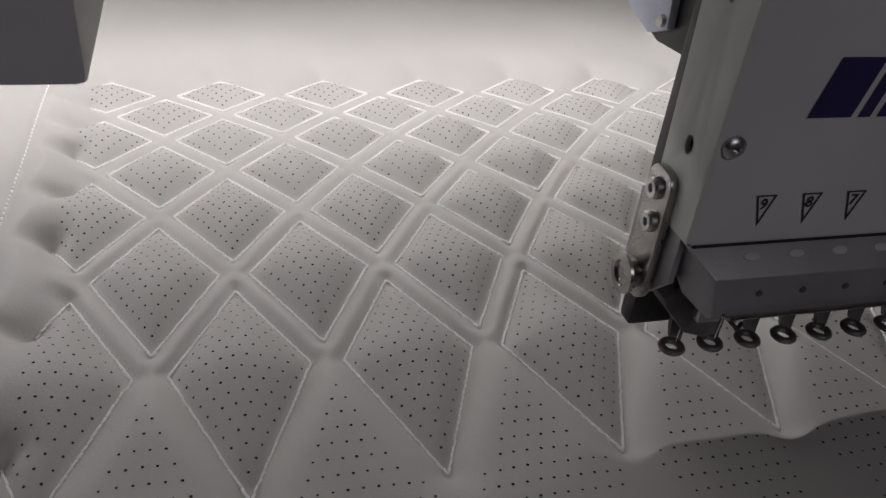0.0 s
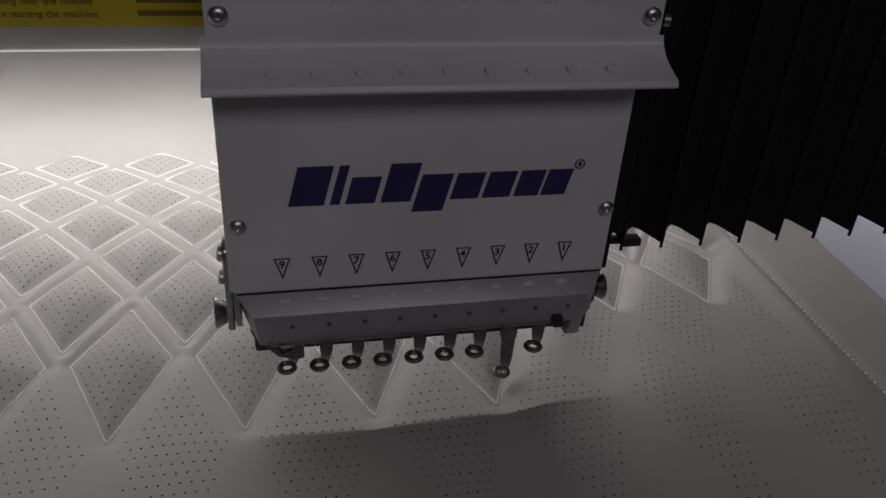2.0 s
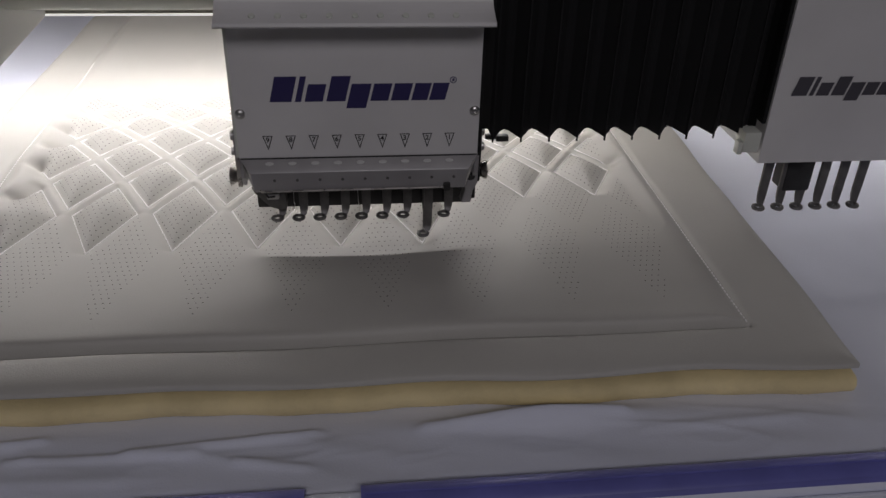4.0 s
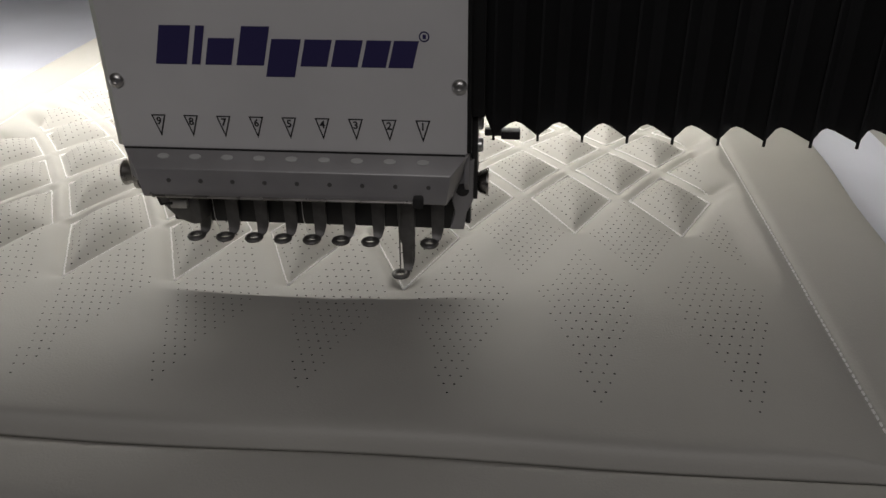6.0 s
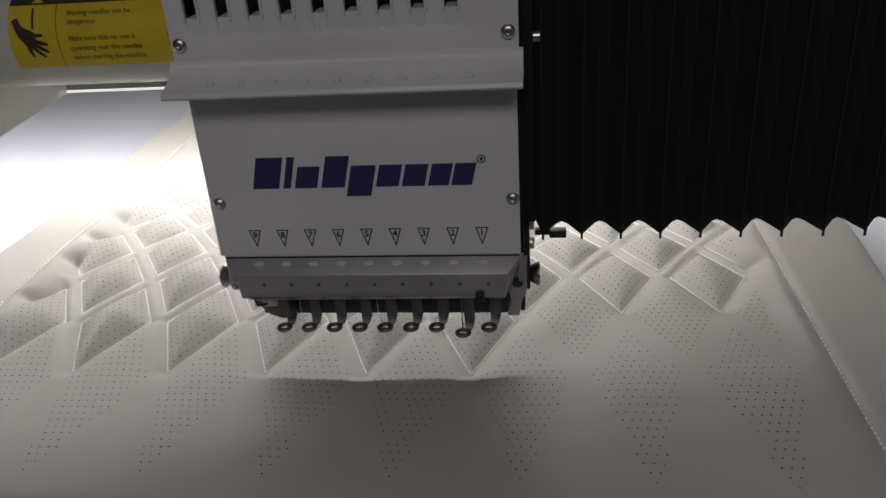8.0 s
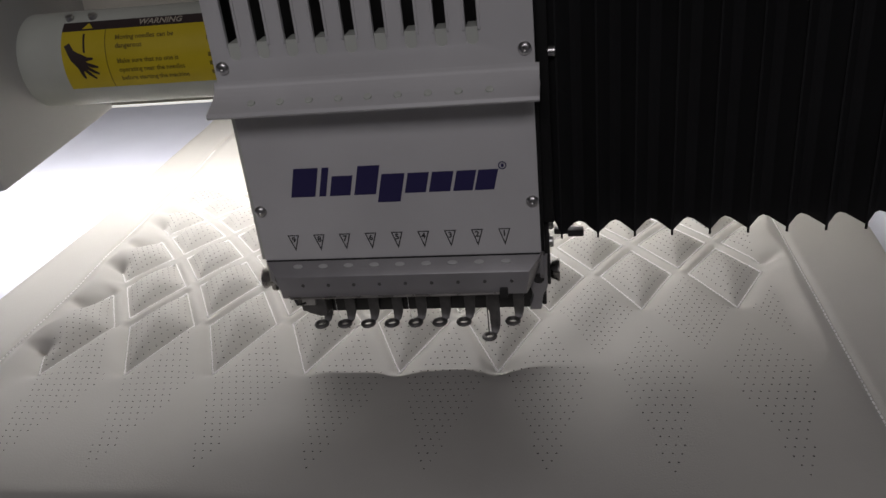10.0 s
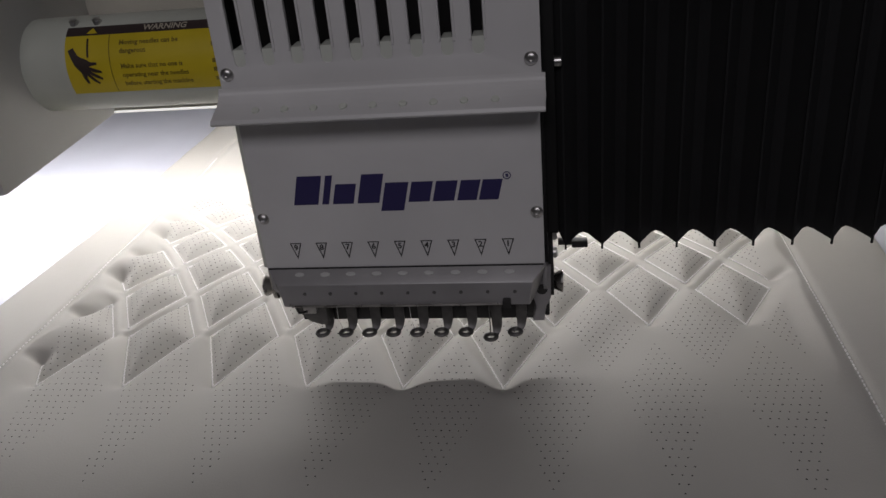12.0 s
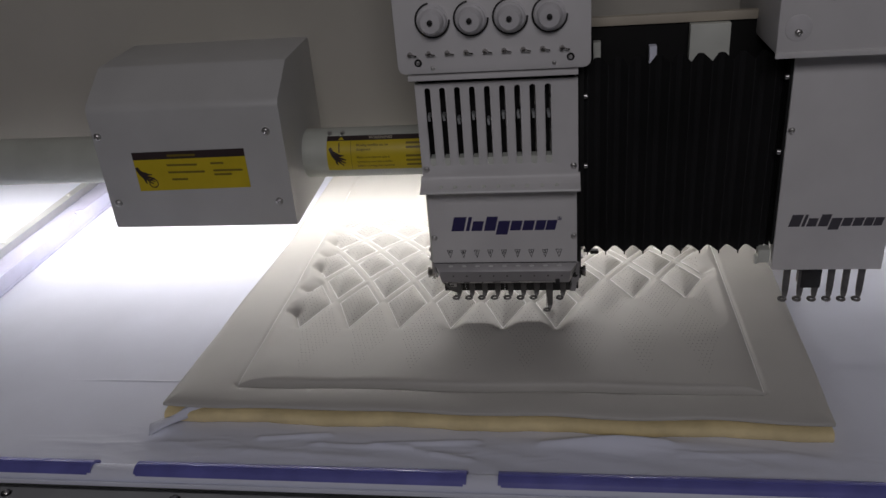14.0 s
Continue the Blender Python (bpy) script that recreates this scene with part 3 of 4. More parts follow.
FOOT = foot_mesh()
bmx = lathe(bmesh.new(), [(0, 0.0001), (0.004, 0.00035), (0.034, 0.00045), (0.034, 0.0008), (0.05, 0.0008)], (0, 0, 0), (0, 0, 1), 8)
NEEDLE = finish(bmx, "needle", FOOTMETAL)
FOOT_Y, FOOT_Z = 0.0195, 0.0255


def logo(root, x, z, width, y, mat):
    """A wordmark, drawn as plain slanted blocks of its colour."""
    h = width * 0.105
    blocks = [(0.00, 0.125, 0, 1.45), (0.145, 0.035, 0, 1.45), (0.20, 0.105, 0, 1.0), (0.325, 0.11, 0, 1.45), (0.45, 0.115, -0.42, 1.0), (0.58, 0.105, 0, 1.0), (0.70, 0.105, 0, 1.0), (0.82, 0.095, 0, 1.0), (0.925, 0.095, 0, 1.0)]
    for u, w, lo, hi in blocks:
        loop = [(x + width * u + 0.25 * lo * h, z + lo * h), (x + width * (u + w) + 0.25 * lo * h, z + lo * h), (x + width * (u + w) + 0.25 * hi * h, z + hi * h), (x + width * u + 0.25 * hi * h, z + hi * h)]
        bm = bmesh.new()
        bm.faces.new([bm.verts.new((a, y, b)) for a, b in loop])
        part("logo_block", bm, mat, root, smooth=False)


def number_marks(root):
    """A small outlined triangle with a needle's number over each needle."""
    for i, x in enumerate(NEEDLES):
        outer = [(x - 0.0036, 0.1020), (x + 0.0036, 0.1020), (x, 0.0910)]
        inner = [(x - 0.0027, 0.1014), (x + 0.0027, 0.1014), (x, 0.0930)]
        bm = bmesh.new()
        o = [bm.verts.new((a, -0.0003, b)) for a, b in outer]
        n = [bm.verts.new((a, -0.0003, b)) for a, b in inner]
        for k in range(3):
            bm.faces.new((o[k], o[(k + 1) % 3], n[(k + 1) % 3], n[k]))
        mark = part("number_mark", bm, PRINT, root, smooth=False)
        t = upright(lettering(str(9 - i), 0.0052, 0, 0.00013), x - 0.0014, -0.0003, 0.0971)
        part("number", t, PRINT, mark, smooth=False)


def needle_deck(root):
    prof = [(0.0005, 0.0850), (-0.0080, 0.0770), (-0.0085, 0.0625), (-0.0060, 0.0610), (0.004, 0.0640), (0.010, 0.0780), (0.010, 0.0850)]
    part("needle_deck", prism(bmesh.new(), prof, -0.0855, 0.0855, 0.0006, [0, 0.008, 0.010, 0.010, 0.006, 0, 0]), DECK, root, "grey metal deck over the needle bars")
    for x in NEEDLES:
        bm = lathe(bmesh.new(), [(0, 0.0020), (0.0006, 0.0018), (0.0008, 0.0012)], (0, 0, 0), Vector((0, -0.68, 0.73)), 12)
        shared("dimple", finish(bm, "dimple", BOXPAINT), root, (x, -0.0030, 0.0817)).scale = (1.55, 0.75, 0.75)
        bm = lathe(bmesh.new(), [(0, 0.0011), (0.0004, 0.0011)], (0, 0, 0), (0, -1, 0), 10)
        shared("set_screw", finish(bm, "set_screw", FOOTMETAL), root, (x + 0.003, -0.0083, 0.0712))
    part("spring_rod", tube(bmesh.new(), [(-0.072, -0.0075, 0.0635), (-0.070, -0.0098, 0.0632), (-0.03, -0.0099, 0.0633), (0.02, -0.0099, 0.0635), (0.061, -0.0098, 0.0637)], 0.0008), STEEL, root)
    part("rod_clip", box(bmesh.new(), 0.0595, 0.0645, -0.0125, -0.006, 0.0615, 0.0670, 0.0012), DARK, root)
    part("rod_hook", tube(bmesh.new(), [(-0.070, -0.006, 0.063), (-0.066, -0.0105, 0.059), (-0.062, -0.007, 0.058)], 0.0008), DARK, root)
    part("under_bar", box(bmesh.new(), -0.079, 0.081, 0.0280, 0.0360, 0.0300, 0.050, 0.002), DARK, root, "dark bar behind the presser feet")
    part("foot_guide", box(bmesh.new(), -0.075, 0.077, 0.0290, 0.040, 0.0502, 0.066, 0.001), DECK, root)
    for s in (-1, 1):
        bm = prism(bmesh.new(), [(0.004, 0.088), (0.004, 0.068), (0.014, 0.057), (0.032, 0.057), (0.032, 0.088)], s * 0.0845 - 0.0012, s * 0.0845 + 0.0012, 0.0004)
        part("end_cheek", bm, DECK, root)
    # dark strip that draws the shade in the gap below the front plate
    part("deck_gasket", box(bmesh.new(), -0.0840, 0.0840, -0.0004, 0.003, 0.0842, 0.0851), DARK, root)
    # brackets that hold the dark bar at both ends
    bm = cut_plate([[(-0.0775, 0.0610), (-0.0800, 0.0560), (-0.0785, 0.0520), (-0.0680, 0.0400), (-0.0600, 0.0372), (-0.0555, 0.0380), (-0.0555, 0.0610)]], 0.014, 0.0012)
    bmesh.ops.translate(bm, verts=bm.verts[:], vec=(0, 0.010, 0))
    part("bar_bracket", bm, FOOTMETAL, root, "dark cast bracket")
    part("bar_clip", box(bmesh.new(), -0.0690, -0.0600, 0.0045, 0.0085, 0.0490, 0.0545, 0.0012), CHROME, root)
    bm = cut_plate([[(0.0770, 0.0760), (0.0880, 0.0790), (0.0875, 0.0560), (0.0845, 0.0500), (0.0830, 0.0400), (0.0760, 0.0400), (0.0785, 0.0500), (0.0770, 0.0560)]], 0.012, 0.0008)
    bmesh.ops.translate(bm, verts=bm.verts[:], vec=(0, 0.009, 0))
    part("bar_bracket", bm, DECK, root, "grey bracket with a sunk screw")
    part("bracket_screw", lathe(bmesh.new(), [(0, 0.0036), (0.0006, 0.0034), (0.0007, 0.0016)], (0.0822, 0.0092, 0.0625), (0, -1, 0), 14), DARK, root)
    part("bar_foot", box(bmesh.new(), 0.0835, 0.0865, 0.010, 0.018, 0.0430, 0.0530, 0.0012), DARK, root)


def slotted_panel(root):
    loops = [rounded(-0.0865, 0.0865, 0.1985, 0.3055, 0.0010)]
    for x in SLOTS:
        loops.append(rounded(x - 0.0031, x + 0.0031, 0.2115, 0.3005, 0.0030))
    bm = cut_plate(loops, 0.0022)
    bmesh.ops.translate(bm, verts=bm.verts[:], vec=(0, -0.0082, 0))
    part("slotted_panel", bm, HEADPAINT, root, "white front panel with nine take-up slots")
    lip = [(-0.0083, 0.2004), (-0.00835, 0.1992), (-0.0086, 0.1980), (-0.0093, 0.1966), (-0.0110, 0.1949), (-0.0136, 0.1931), (-0.0172, 0.1913), (-0.0218, 0.1897), (-0.0268, 0.1882), (-0.0278, 0.1862), (-0.0268, 0.1850), (-0.0020, 0.1868), (-0.0020, 0.1890), (-0.0235, 0.1878), (-0.0170, 0.1900), (-0.0105, 0.1948), (-0.0060, 0.1995)]
    part("panel_lip", prism(bmesh.new(), lip, -0.0885, 0.0885, 0.0003), HEADPAINT, root)
    for x in SLOTS:
        bm = prism(bmesh.new(), [(-0.0074, 0.2110), (-0.0074, 0.2205), (0.006, 0.2205), (0.006, 0.2110)], x - 0.0032, x + 0.0032)
        part("slot_end", bm, SIDEPAINT, root)
        rib = merge(box(bmesh.new(), x - 0.0046, x - 0.0031, -0.0090, -0.0080, 0.219, 0.299, 0.0004), box(bmesh.new(), x + 0.0031, x + 0.0046, -0.0090, -0.0080, 0.219, 0.299, 0.0004))
        part("slot_rib", rib, HEADPAINT, root)
        up = random.choice((0.268, 0.272, 0.266))
        bm = tube(bmesh.new(), [(x + 0.0005, 0.016, up - 0.012), (x, 0.004, up - 0.004), (x, -0.006, up), (x + 0.0006, -0.0145, up - 0.001), (x + 0.0010, -0.0150, up - 0.006)], 0.0015)
        part("take_up_lever", bm, ALU, root)
        part("needle_bar", tube(bmesh.new(), [(x + 0.0016, 0.012, 0.215), (x + 0.0016, 0.012, 0.300)], 0.0012, 6), STEEL, root)
        bm = lathe(bmesh.new(), [(0, 0.0022), (0.0008, 0.0020), (0.0010, 0.001)], (0, 0, 0), Vector((0, -0.5, 0.8)), 10)
        shared("panel_rivet", finish(bm, "panel_rivet", SIDEPAINT), root, (x + 0.008, -0.0200, 0.1908))
    part("slot_backing", box(bmesh.new(), -0.083, 0.083, 0.018, 0.024, 0.19, 0.315), DARK, root)


def tension_box(root):
    loop = rounded(-0.0995, 0.0995, 0.3195, 0.52, 0.008)
    bm = cut_plate([loop], 0.012, 0.0012)
    bmesh.ops.translate(bm, verts=bm.verts[:], vec=(0, -0.0220, 0))
    part("tension_box", bm, HEADPAINT, root, "white thread tension board")
    part("board_lip", prism(bmesh.new(), [(-0.0225, 0.3175), (-0.0225, 0.3125), (0.0, 0.3065), (0.0, 0.3175)], -0.090, 0.0865, 0.0004), HEADPAINT, root)
    for k in range(4):
        x = -0.0590 + 0.0393 * k
        for z in (0.3745, 0.424, 0.474):
            bm = lathe(bmesh.new(), [(0, 0.0160), (0.0015, 0.0160), (0.0015, 0.0138), (0.007, 0.0150), (0.0082, 0.0146), (0.0095, 0.0128), (0.016, 0.0118), (0.0185, 0.0098), (0.0190, 0.003), (0.0180, 0.0028)], (x, -0.022, z), (0, -1, 0), 28)
            dial = part("tension_dial", bm, DIAL, root, "round white tension dial")
            part("dial_pin", lathe(bmesh.new(), [(0, 0.0028), (0.0030, 0.0028), (0.0034, 0.001)], (x, -0.0400, z + 0.001), (0, -1, 0), 10), DARK, dial)
            part("check_spring", tube(bmesh.new(), [(x + 0.0172 * math.cos(radians(a)), -0.0245, z + 0.0172 * math.sin(radians(a))) for a in range(100, 365, 13)], 0.0009, 6), DARK, dial)
    for i in range(9):
        x = -0.0855 + 0.0195 * i
        bm = merge(lathe(bmesh.new(), [(0, 0.0028), (0.003, 0.0026), (0.0055, 0.0014)], (x, -0.022, 0.3405), (0, -1, 0), 10), tube(bmesh.new(), [(x, -0.0245, 0.3415), (x + 0.004, -0.0275, 0.3405), (x + 0.0075, -0.0265, 0.3395)], 0.0008, 6))
        part("thread_guide", bm, STEEL, root)
    for x, z in ((-0.0775, 0.3314), (0.0789, 0.3311)):
        part("washer", lathe(bmesh.new(), [(0, 0.0040), (0.0006, 0.0040), (0.0006, 0.003)], (x, -0.022, z), (0, -1, 0), 18), DARK, root)
        shared("screw", SCREW_SMALL, root, (x, -0.0226, z))
    for x, z in ((-0.0627, 0.3250), (0.0624, 0.3255)):
        shared("screw", SCREW_SMALL, root, (x, -0.022, z))


def side_cheeks(root):
    """The side plates of the needle case, with holes: the left painted pale, the right black."""
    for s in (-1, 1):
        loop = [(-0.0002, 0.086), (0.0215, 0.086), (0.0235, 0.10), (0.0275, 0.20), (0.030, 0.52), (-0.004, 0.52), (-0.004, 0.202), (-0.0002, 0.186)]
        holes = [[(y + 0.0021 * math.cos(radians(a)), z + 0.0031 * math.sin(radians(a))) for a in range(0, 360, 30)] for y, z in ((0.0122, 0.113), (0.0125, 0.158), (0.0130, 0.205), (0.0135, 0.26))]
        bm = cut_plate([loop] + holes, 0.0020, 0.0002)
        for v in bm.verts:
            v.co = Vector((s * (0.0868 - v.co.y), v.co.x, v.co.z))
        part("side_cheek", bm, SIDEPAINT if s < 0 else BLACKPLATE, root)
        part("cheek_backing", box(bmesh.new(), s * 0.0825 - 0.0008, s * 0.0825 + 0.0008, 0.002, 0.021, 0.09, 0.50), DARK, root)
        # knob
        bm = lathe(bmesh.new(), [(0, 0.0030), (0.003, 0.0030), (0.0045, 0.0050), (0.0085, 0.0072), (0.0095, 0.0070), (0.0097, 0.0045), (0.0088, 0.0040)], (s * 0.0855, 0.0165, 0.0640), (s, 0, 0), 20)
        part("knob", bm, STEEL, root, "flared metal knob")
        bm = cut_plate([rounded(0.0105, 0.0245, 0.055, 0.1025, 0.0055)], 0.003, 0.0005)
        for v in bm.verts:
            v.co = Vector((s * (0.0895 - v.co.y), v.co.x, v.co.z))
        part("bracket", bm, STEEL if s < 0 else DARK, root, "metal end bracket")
        for y, z, r in ((0.0175, 0.0955, 0.0038), (0.0155, 0.0845, 0.0036), (0.0205, 0.0590, 0.0024)):
            part("bracket_screw", lathe(bmesh.new(), [(0, r), (0.002, r), (0.0028, r * 0.8), (0.0028, r * 0.4), (0.0015, r * 0.35)], (s * 0.0893, y, z), (s, 0, 0), 14), CHROME, root)


def embroidery_head():
    root = thing("embroidery_head", (0, 0.02, 0.0255), "white nine-needle sewing head with blue wordmark and presser feet", "sewing head")
    bm = cut_plate([rounded(-0.0850, 0.0850, 0.0850, 0.1925, 0.0012)], 0.0022)
    part("front_plate", bm, HEADPAINT, root, "white front plate with a blue wordmark")
    logo(root, -0.0605, 0.1268, 0.118, -0.0003, INK)
    bm = bmesh.new()
    c = [bm.verts.new((0.0653 + 0.0024 * math.cos(a), -0.0003, 0.1412 + 0.0024 * math.sin(a))) for a in [2 * math.pi * k / 18 for k in range(18)]]
    d = [bm.verts.new((0.0653 + 0.0018 * math.cos(a), -0.0003, 0.1412 + 0.0018 * math.sin(a))) for a in [2 * math.pi * k / 18 for k in range(18)]]
    for k in range(18):
        bm.faces.new((c[k], c[(k + 1) % 18], d[(k + 1) % 18], d[k]))
    bm.faces.new([bm.verts.new((0.0653 + u, -0.0003, 0.1412 + w)) for u, w in ((-0.0007, -0.001), (0.0008, -0.001), (0.0008, 0.001), (-0.0007, 0.001))])
    part("logo_dot", bm, INK, root, smooth=False)
    number_marks(root)
    for x, y, z in ((-0.0812, 0, 0.1185), (0.0812, 0, 0.1185), (-0.0815, -0.0082, 0.208), (0.0815, -0.0082, 0.208), (-0.0820, 0, 0.1815), (0.0820, 0, 0.1815)):
        shared("screw", SCREW, root, (x, y, z))
    needle_deck(root)
    slotted_panel(root)
    tension_box(root)
    side_cheeks(root)
    part("case_core", box(bmesh.new(), -0.0800, 0.0800, 0.0235, 0.040, 0.066, 0.50, 0.002), DARK, root)
    part("arm", box(bmesh.new(), -0.046, 0.046, 0.040, 0.165, 0.150, 0.50, 0.006), DARK, root, "dark machine arm behind the needle case")
    # trimmer unit with a pale face on the arm's side
    prof = [(0.078, 0.119), (0.086, 0.1105), (0.108, 0.1085), (0.128, 0.113), (0.148, 0.127), (0.150, 0.158), (0.078, 0.158)]
    part("motor_block", prism(bmesh.new(), prof, -0.0480, -0.026, 0.001), DARK, root, "dark motor block with a pale face plate")
    loops = [[(0.0965, 0.1175), (0.110, 0.1115), (0.127, 0.115), (0.1460, 0.1285), (0.1480, 0.1445), (0.1005, 0.1525)], [(0.119 + 0.0042 * math.cos(radians(a)), 0.1345 + 0.0042 * math.sin(radians(a))) for a in range(0, 360, 30)]]
    bm = cut_plate(loops, 0.0035, 0.0003)
    for v in bm.verts:
        v.co = Vector((-0.0518 + v.co.y, v.co.x, v.co.z))
    part("face_plate", bm, CLOTH, root)
    part("hub", lathe(bmesh.new(), [(0, 0.0040), (0.0012, 0.0040)], (-0.0480, 0.119, 0.1345), (-1, 0, 0), 14), DARK, root)
    for y, z in ((0.1005, 0.1195), (0.1450, 0.1300), (0.1035, 0.1490)):
        part("face_screw", lathe(bmesh.new(), [(0, 0.0026), (0.0018, 0.0024), (0.002, 0.001)], (-0.0518, y, z), (-1, 0, 0), 12), CHROME, root)
    part("hose", tube(bmesh.new(), [(-0.05, 0.150, 0.145), (-0.054, 0.135, 0.157), (-0.055, 0.115, 0.159), (-0.05, 0.095, 0.160)], 0.0022), DARK, root)
    part("rear_lug", box(bmesh.new(), -0.050, -0.044, 0.074, 0.084, 0.148, 0.156, 0.001), STEEL, root)
    feet = []
    for i, x in enumerate(NEEDLES):
        f = shared("presser_foot", FOOT, root, (x, FOOT_Y, FOOT_Z), "dark steel presser foot ring on a bent stem")
        feet.append(f)
    active = feet[7]
    shared("needle", NEEDLE, active, (NEEDLES[7], FOOT_Y, FOOT_Z - 0.001))
    bm, prev, xc = bmesh.new(), None, NEEDLES[7] + 0.0036
    for z, w, t in ((0.0045, 0.0026, 0.0014), (0.016, 0.0030, 0.0018), (0.020, 0.0040, 0.0022), (0.050, 0.0043, 0.0022)):
        ring = [bm.verts.new((xc + a * w, FOOT_Y + 0.0060 + b * t, FOOT_Z + z)) for a, b in ((-1, -1), (1, -1), (1, 1), (-1, 1))]
        if prev:
            for q in range(4):
                bm.faces.new((prev[q], prev[(q + 1) % 4], ring[(q + 1) % 4], ring[q]))
        else:
            bm.faces.new(ring[::-1])
        prev = ring
    bm.faces.new(prev)
    part("foot_bar", bm, FOOTMETAL, active)
    # thin threads that hang at some needles
    for i in (0, 1, 4):
        x = NEEDLES[i]
        part("thread_end", tube(bmesh.new(), [(x - 0.0026, 0.016, 0.052), (x - 0.0022, 0.015, 0.040), (x - 0.0008, 0.017, 0.030)], 0.00016, 5), THREAD, root)
    return active


def bellows():
    root = thing("bellows_cover", (0.195, 0.02, 0.09), "black pleated bellows cover hung between two machine heads", "bellows cover")
    pitch, n = 0.0211, 9
    prof = [(0.0924, 0.0120)]
    for k in range(n + 1):
        x = 0.0970 + pitch * k
        prof += [(x, 0.0080), (x + pitch * 0.36, 0.0185), (x + pitch * 0.5, 0.0202), (x + pitch * 0.64, 0.0185)]
    prof = [(x, y) for x, y in prof if x < 0.2985] + [(0.2994, 0.0110)]
    bm = bmesh.new()
    t = 0.0012
    lo_f = [bm.verts.new((x, y, 0.1015 if x < 0.0965 else 0.0925 if y < 0.012 else 0.0947 if y < 0.020 else 0.0952)) for x, y in prof]
    hi_f = [bm.verts.new((x, y, 0.312 if y < 0.012 else 0.318)) for x, y in prof]
    lo_b = [bm.verts.new((x, y + t, 0.1015 if x < 0.0965 else 0.0925 if y < 0.012 else 0.0947 if y < 0.020 else 0.0952)) for x, y in prof]
    hi_b = [bm.verts.new((x, y + t, 0.312 if y < 0.012 else 0.318)) for x, y in prof]
    for i in range(len(prof) - 1):
        bm.faces.new((lo_f[i], lo_f[i + 1], hi_f[i + 1], hi_f[i]))
        bm.faces.new((lo_b[i + 1], lo_b[i], hi_b[i], hi_b[i + 1]))
        bm.faces.new((lo_f[i], lo_b[i], lo_b[i + 1], lo_f[i + 1]))
        bm.faces.new((hi_f[i + 1], hi_b[i + 1], hi_b[i], hi_f[i]))
    part("pleats", bm, BLACKCLOTH, root, smooth=False)
    for x in [x for x, y in prof if y == 0.0080]:
        part("stiffener", box(bmesh.new(), x - 0.0006, x + 0.0006, 0.0074, 0.0084, 0.0900, 0.312), BLACKCLOTH, root)
    for x, zs in ((0.0915, (0.202, 0.281)), (0.3005, (0.212, 0.293))):
        part("end_plate", box(bmesh.new(), x - 0.0048 if x < 0.2 else x - 0.0015, x + 0.0015, 0.002, 0.045, 0.1035, 0.345, 0.0004), BLACKPLATE, root)
        for z in zs:
            s = 1 if x < 0.2 else -1
            part("end_screw", lathe(bmesh.new(), [(0, 0.0030), (0.0035, 0.0030), (0.004, 0.0022), (0.004, 0.001)], (x + s * 0.0015, 0.0062, z), (s, 0, 0), 12), CHROME, root)
    bm = merge(box(bmesh.new(), 0.0925, 0.1010, 0.014, 0.018, 0.0895, 0.0930, 0.0008), box(bmesh.new(), 0.1005, 0.1100, 0.0125, 0.019, 0.0883, 0.0925, 0.001))
    part("latch", bm, DARK, root, "dark T-shaped latch")
    bm = merge(box(bmesh.new(), 0.286, 0.2990, -0.002, 0.012, 0.082, 0.098, 0.001), box(bmesh.new(), 0.283, 0.287, -0.001, 0.006, 0.080, 0.090, 0.0006))
    part("tab", bm, SIDEPAINT, root)


def second_head():
    root = thing("cording_head", (0.357, 0.02, 0.0255), "plain white sewing head with a wordmark beside the bellows", "sewing head")
    part("body", box(bmesh.new(), 0.3020, 0.4195, 0.0, 0.17, 0.0715, 0.3245, 0.0015), HEADPAINT, root)
    part("upper_case", box(bmesh.new(), 0.2745, 0.445, -0.030, 0.17, 0.3250, 0.50, 0.004), HEADPAINT, root)
    part("seam_strip", box(bmesh.new(), 0.2745, 0.445, -0.0325, -0.029, 0.3215, 0.3270, 0.001), HEADPAINT, root)
    logo(root, 0.3145, 0.1260, 0.0945, -0.0004, GREYINK)
    for x, y, z in ((0.3065, 0, 0.237), (0.408, 0, 0.237), (0.2935, -0.0316, 0.3460), (0.322, -0.030, 0.378)):
        shared("screw", SCREW, root, (x, y, z))
    part("boss", lathe(bmesh.new(), [(0, 0.013), (0.0012, 0.0125), (0.002, 0.009)], (0.2935, -0.0295, 0.3500), (0, -1, 0), 24), DIAL, root)
    part("under_block", box(bmesh.new(), 0.318, 0.408, 0.022, 0.050, 0.0635, 0.0715, 0.001), DARK, root)
    part("hook_block", box(bmesh.new(), 0.343, 0.366, 0.024, 0.044, 0.034, 0.0635, 0.002), DARK, root)
    for i in range(6):
        f = shared("presser_foot", FOOT, root, (0.3233 + 0.0164 * i, FOOT_Y, 0.0225), "dark steel presser foot on a bent stem")
        f.scale = (1.05, 1.1, 1.25)


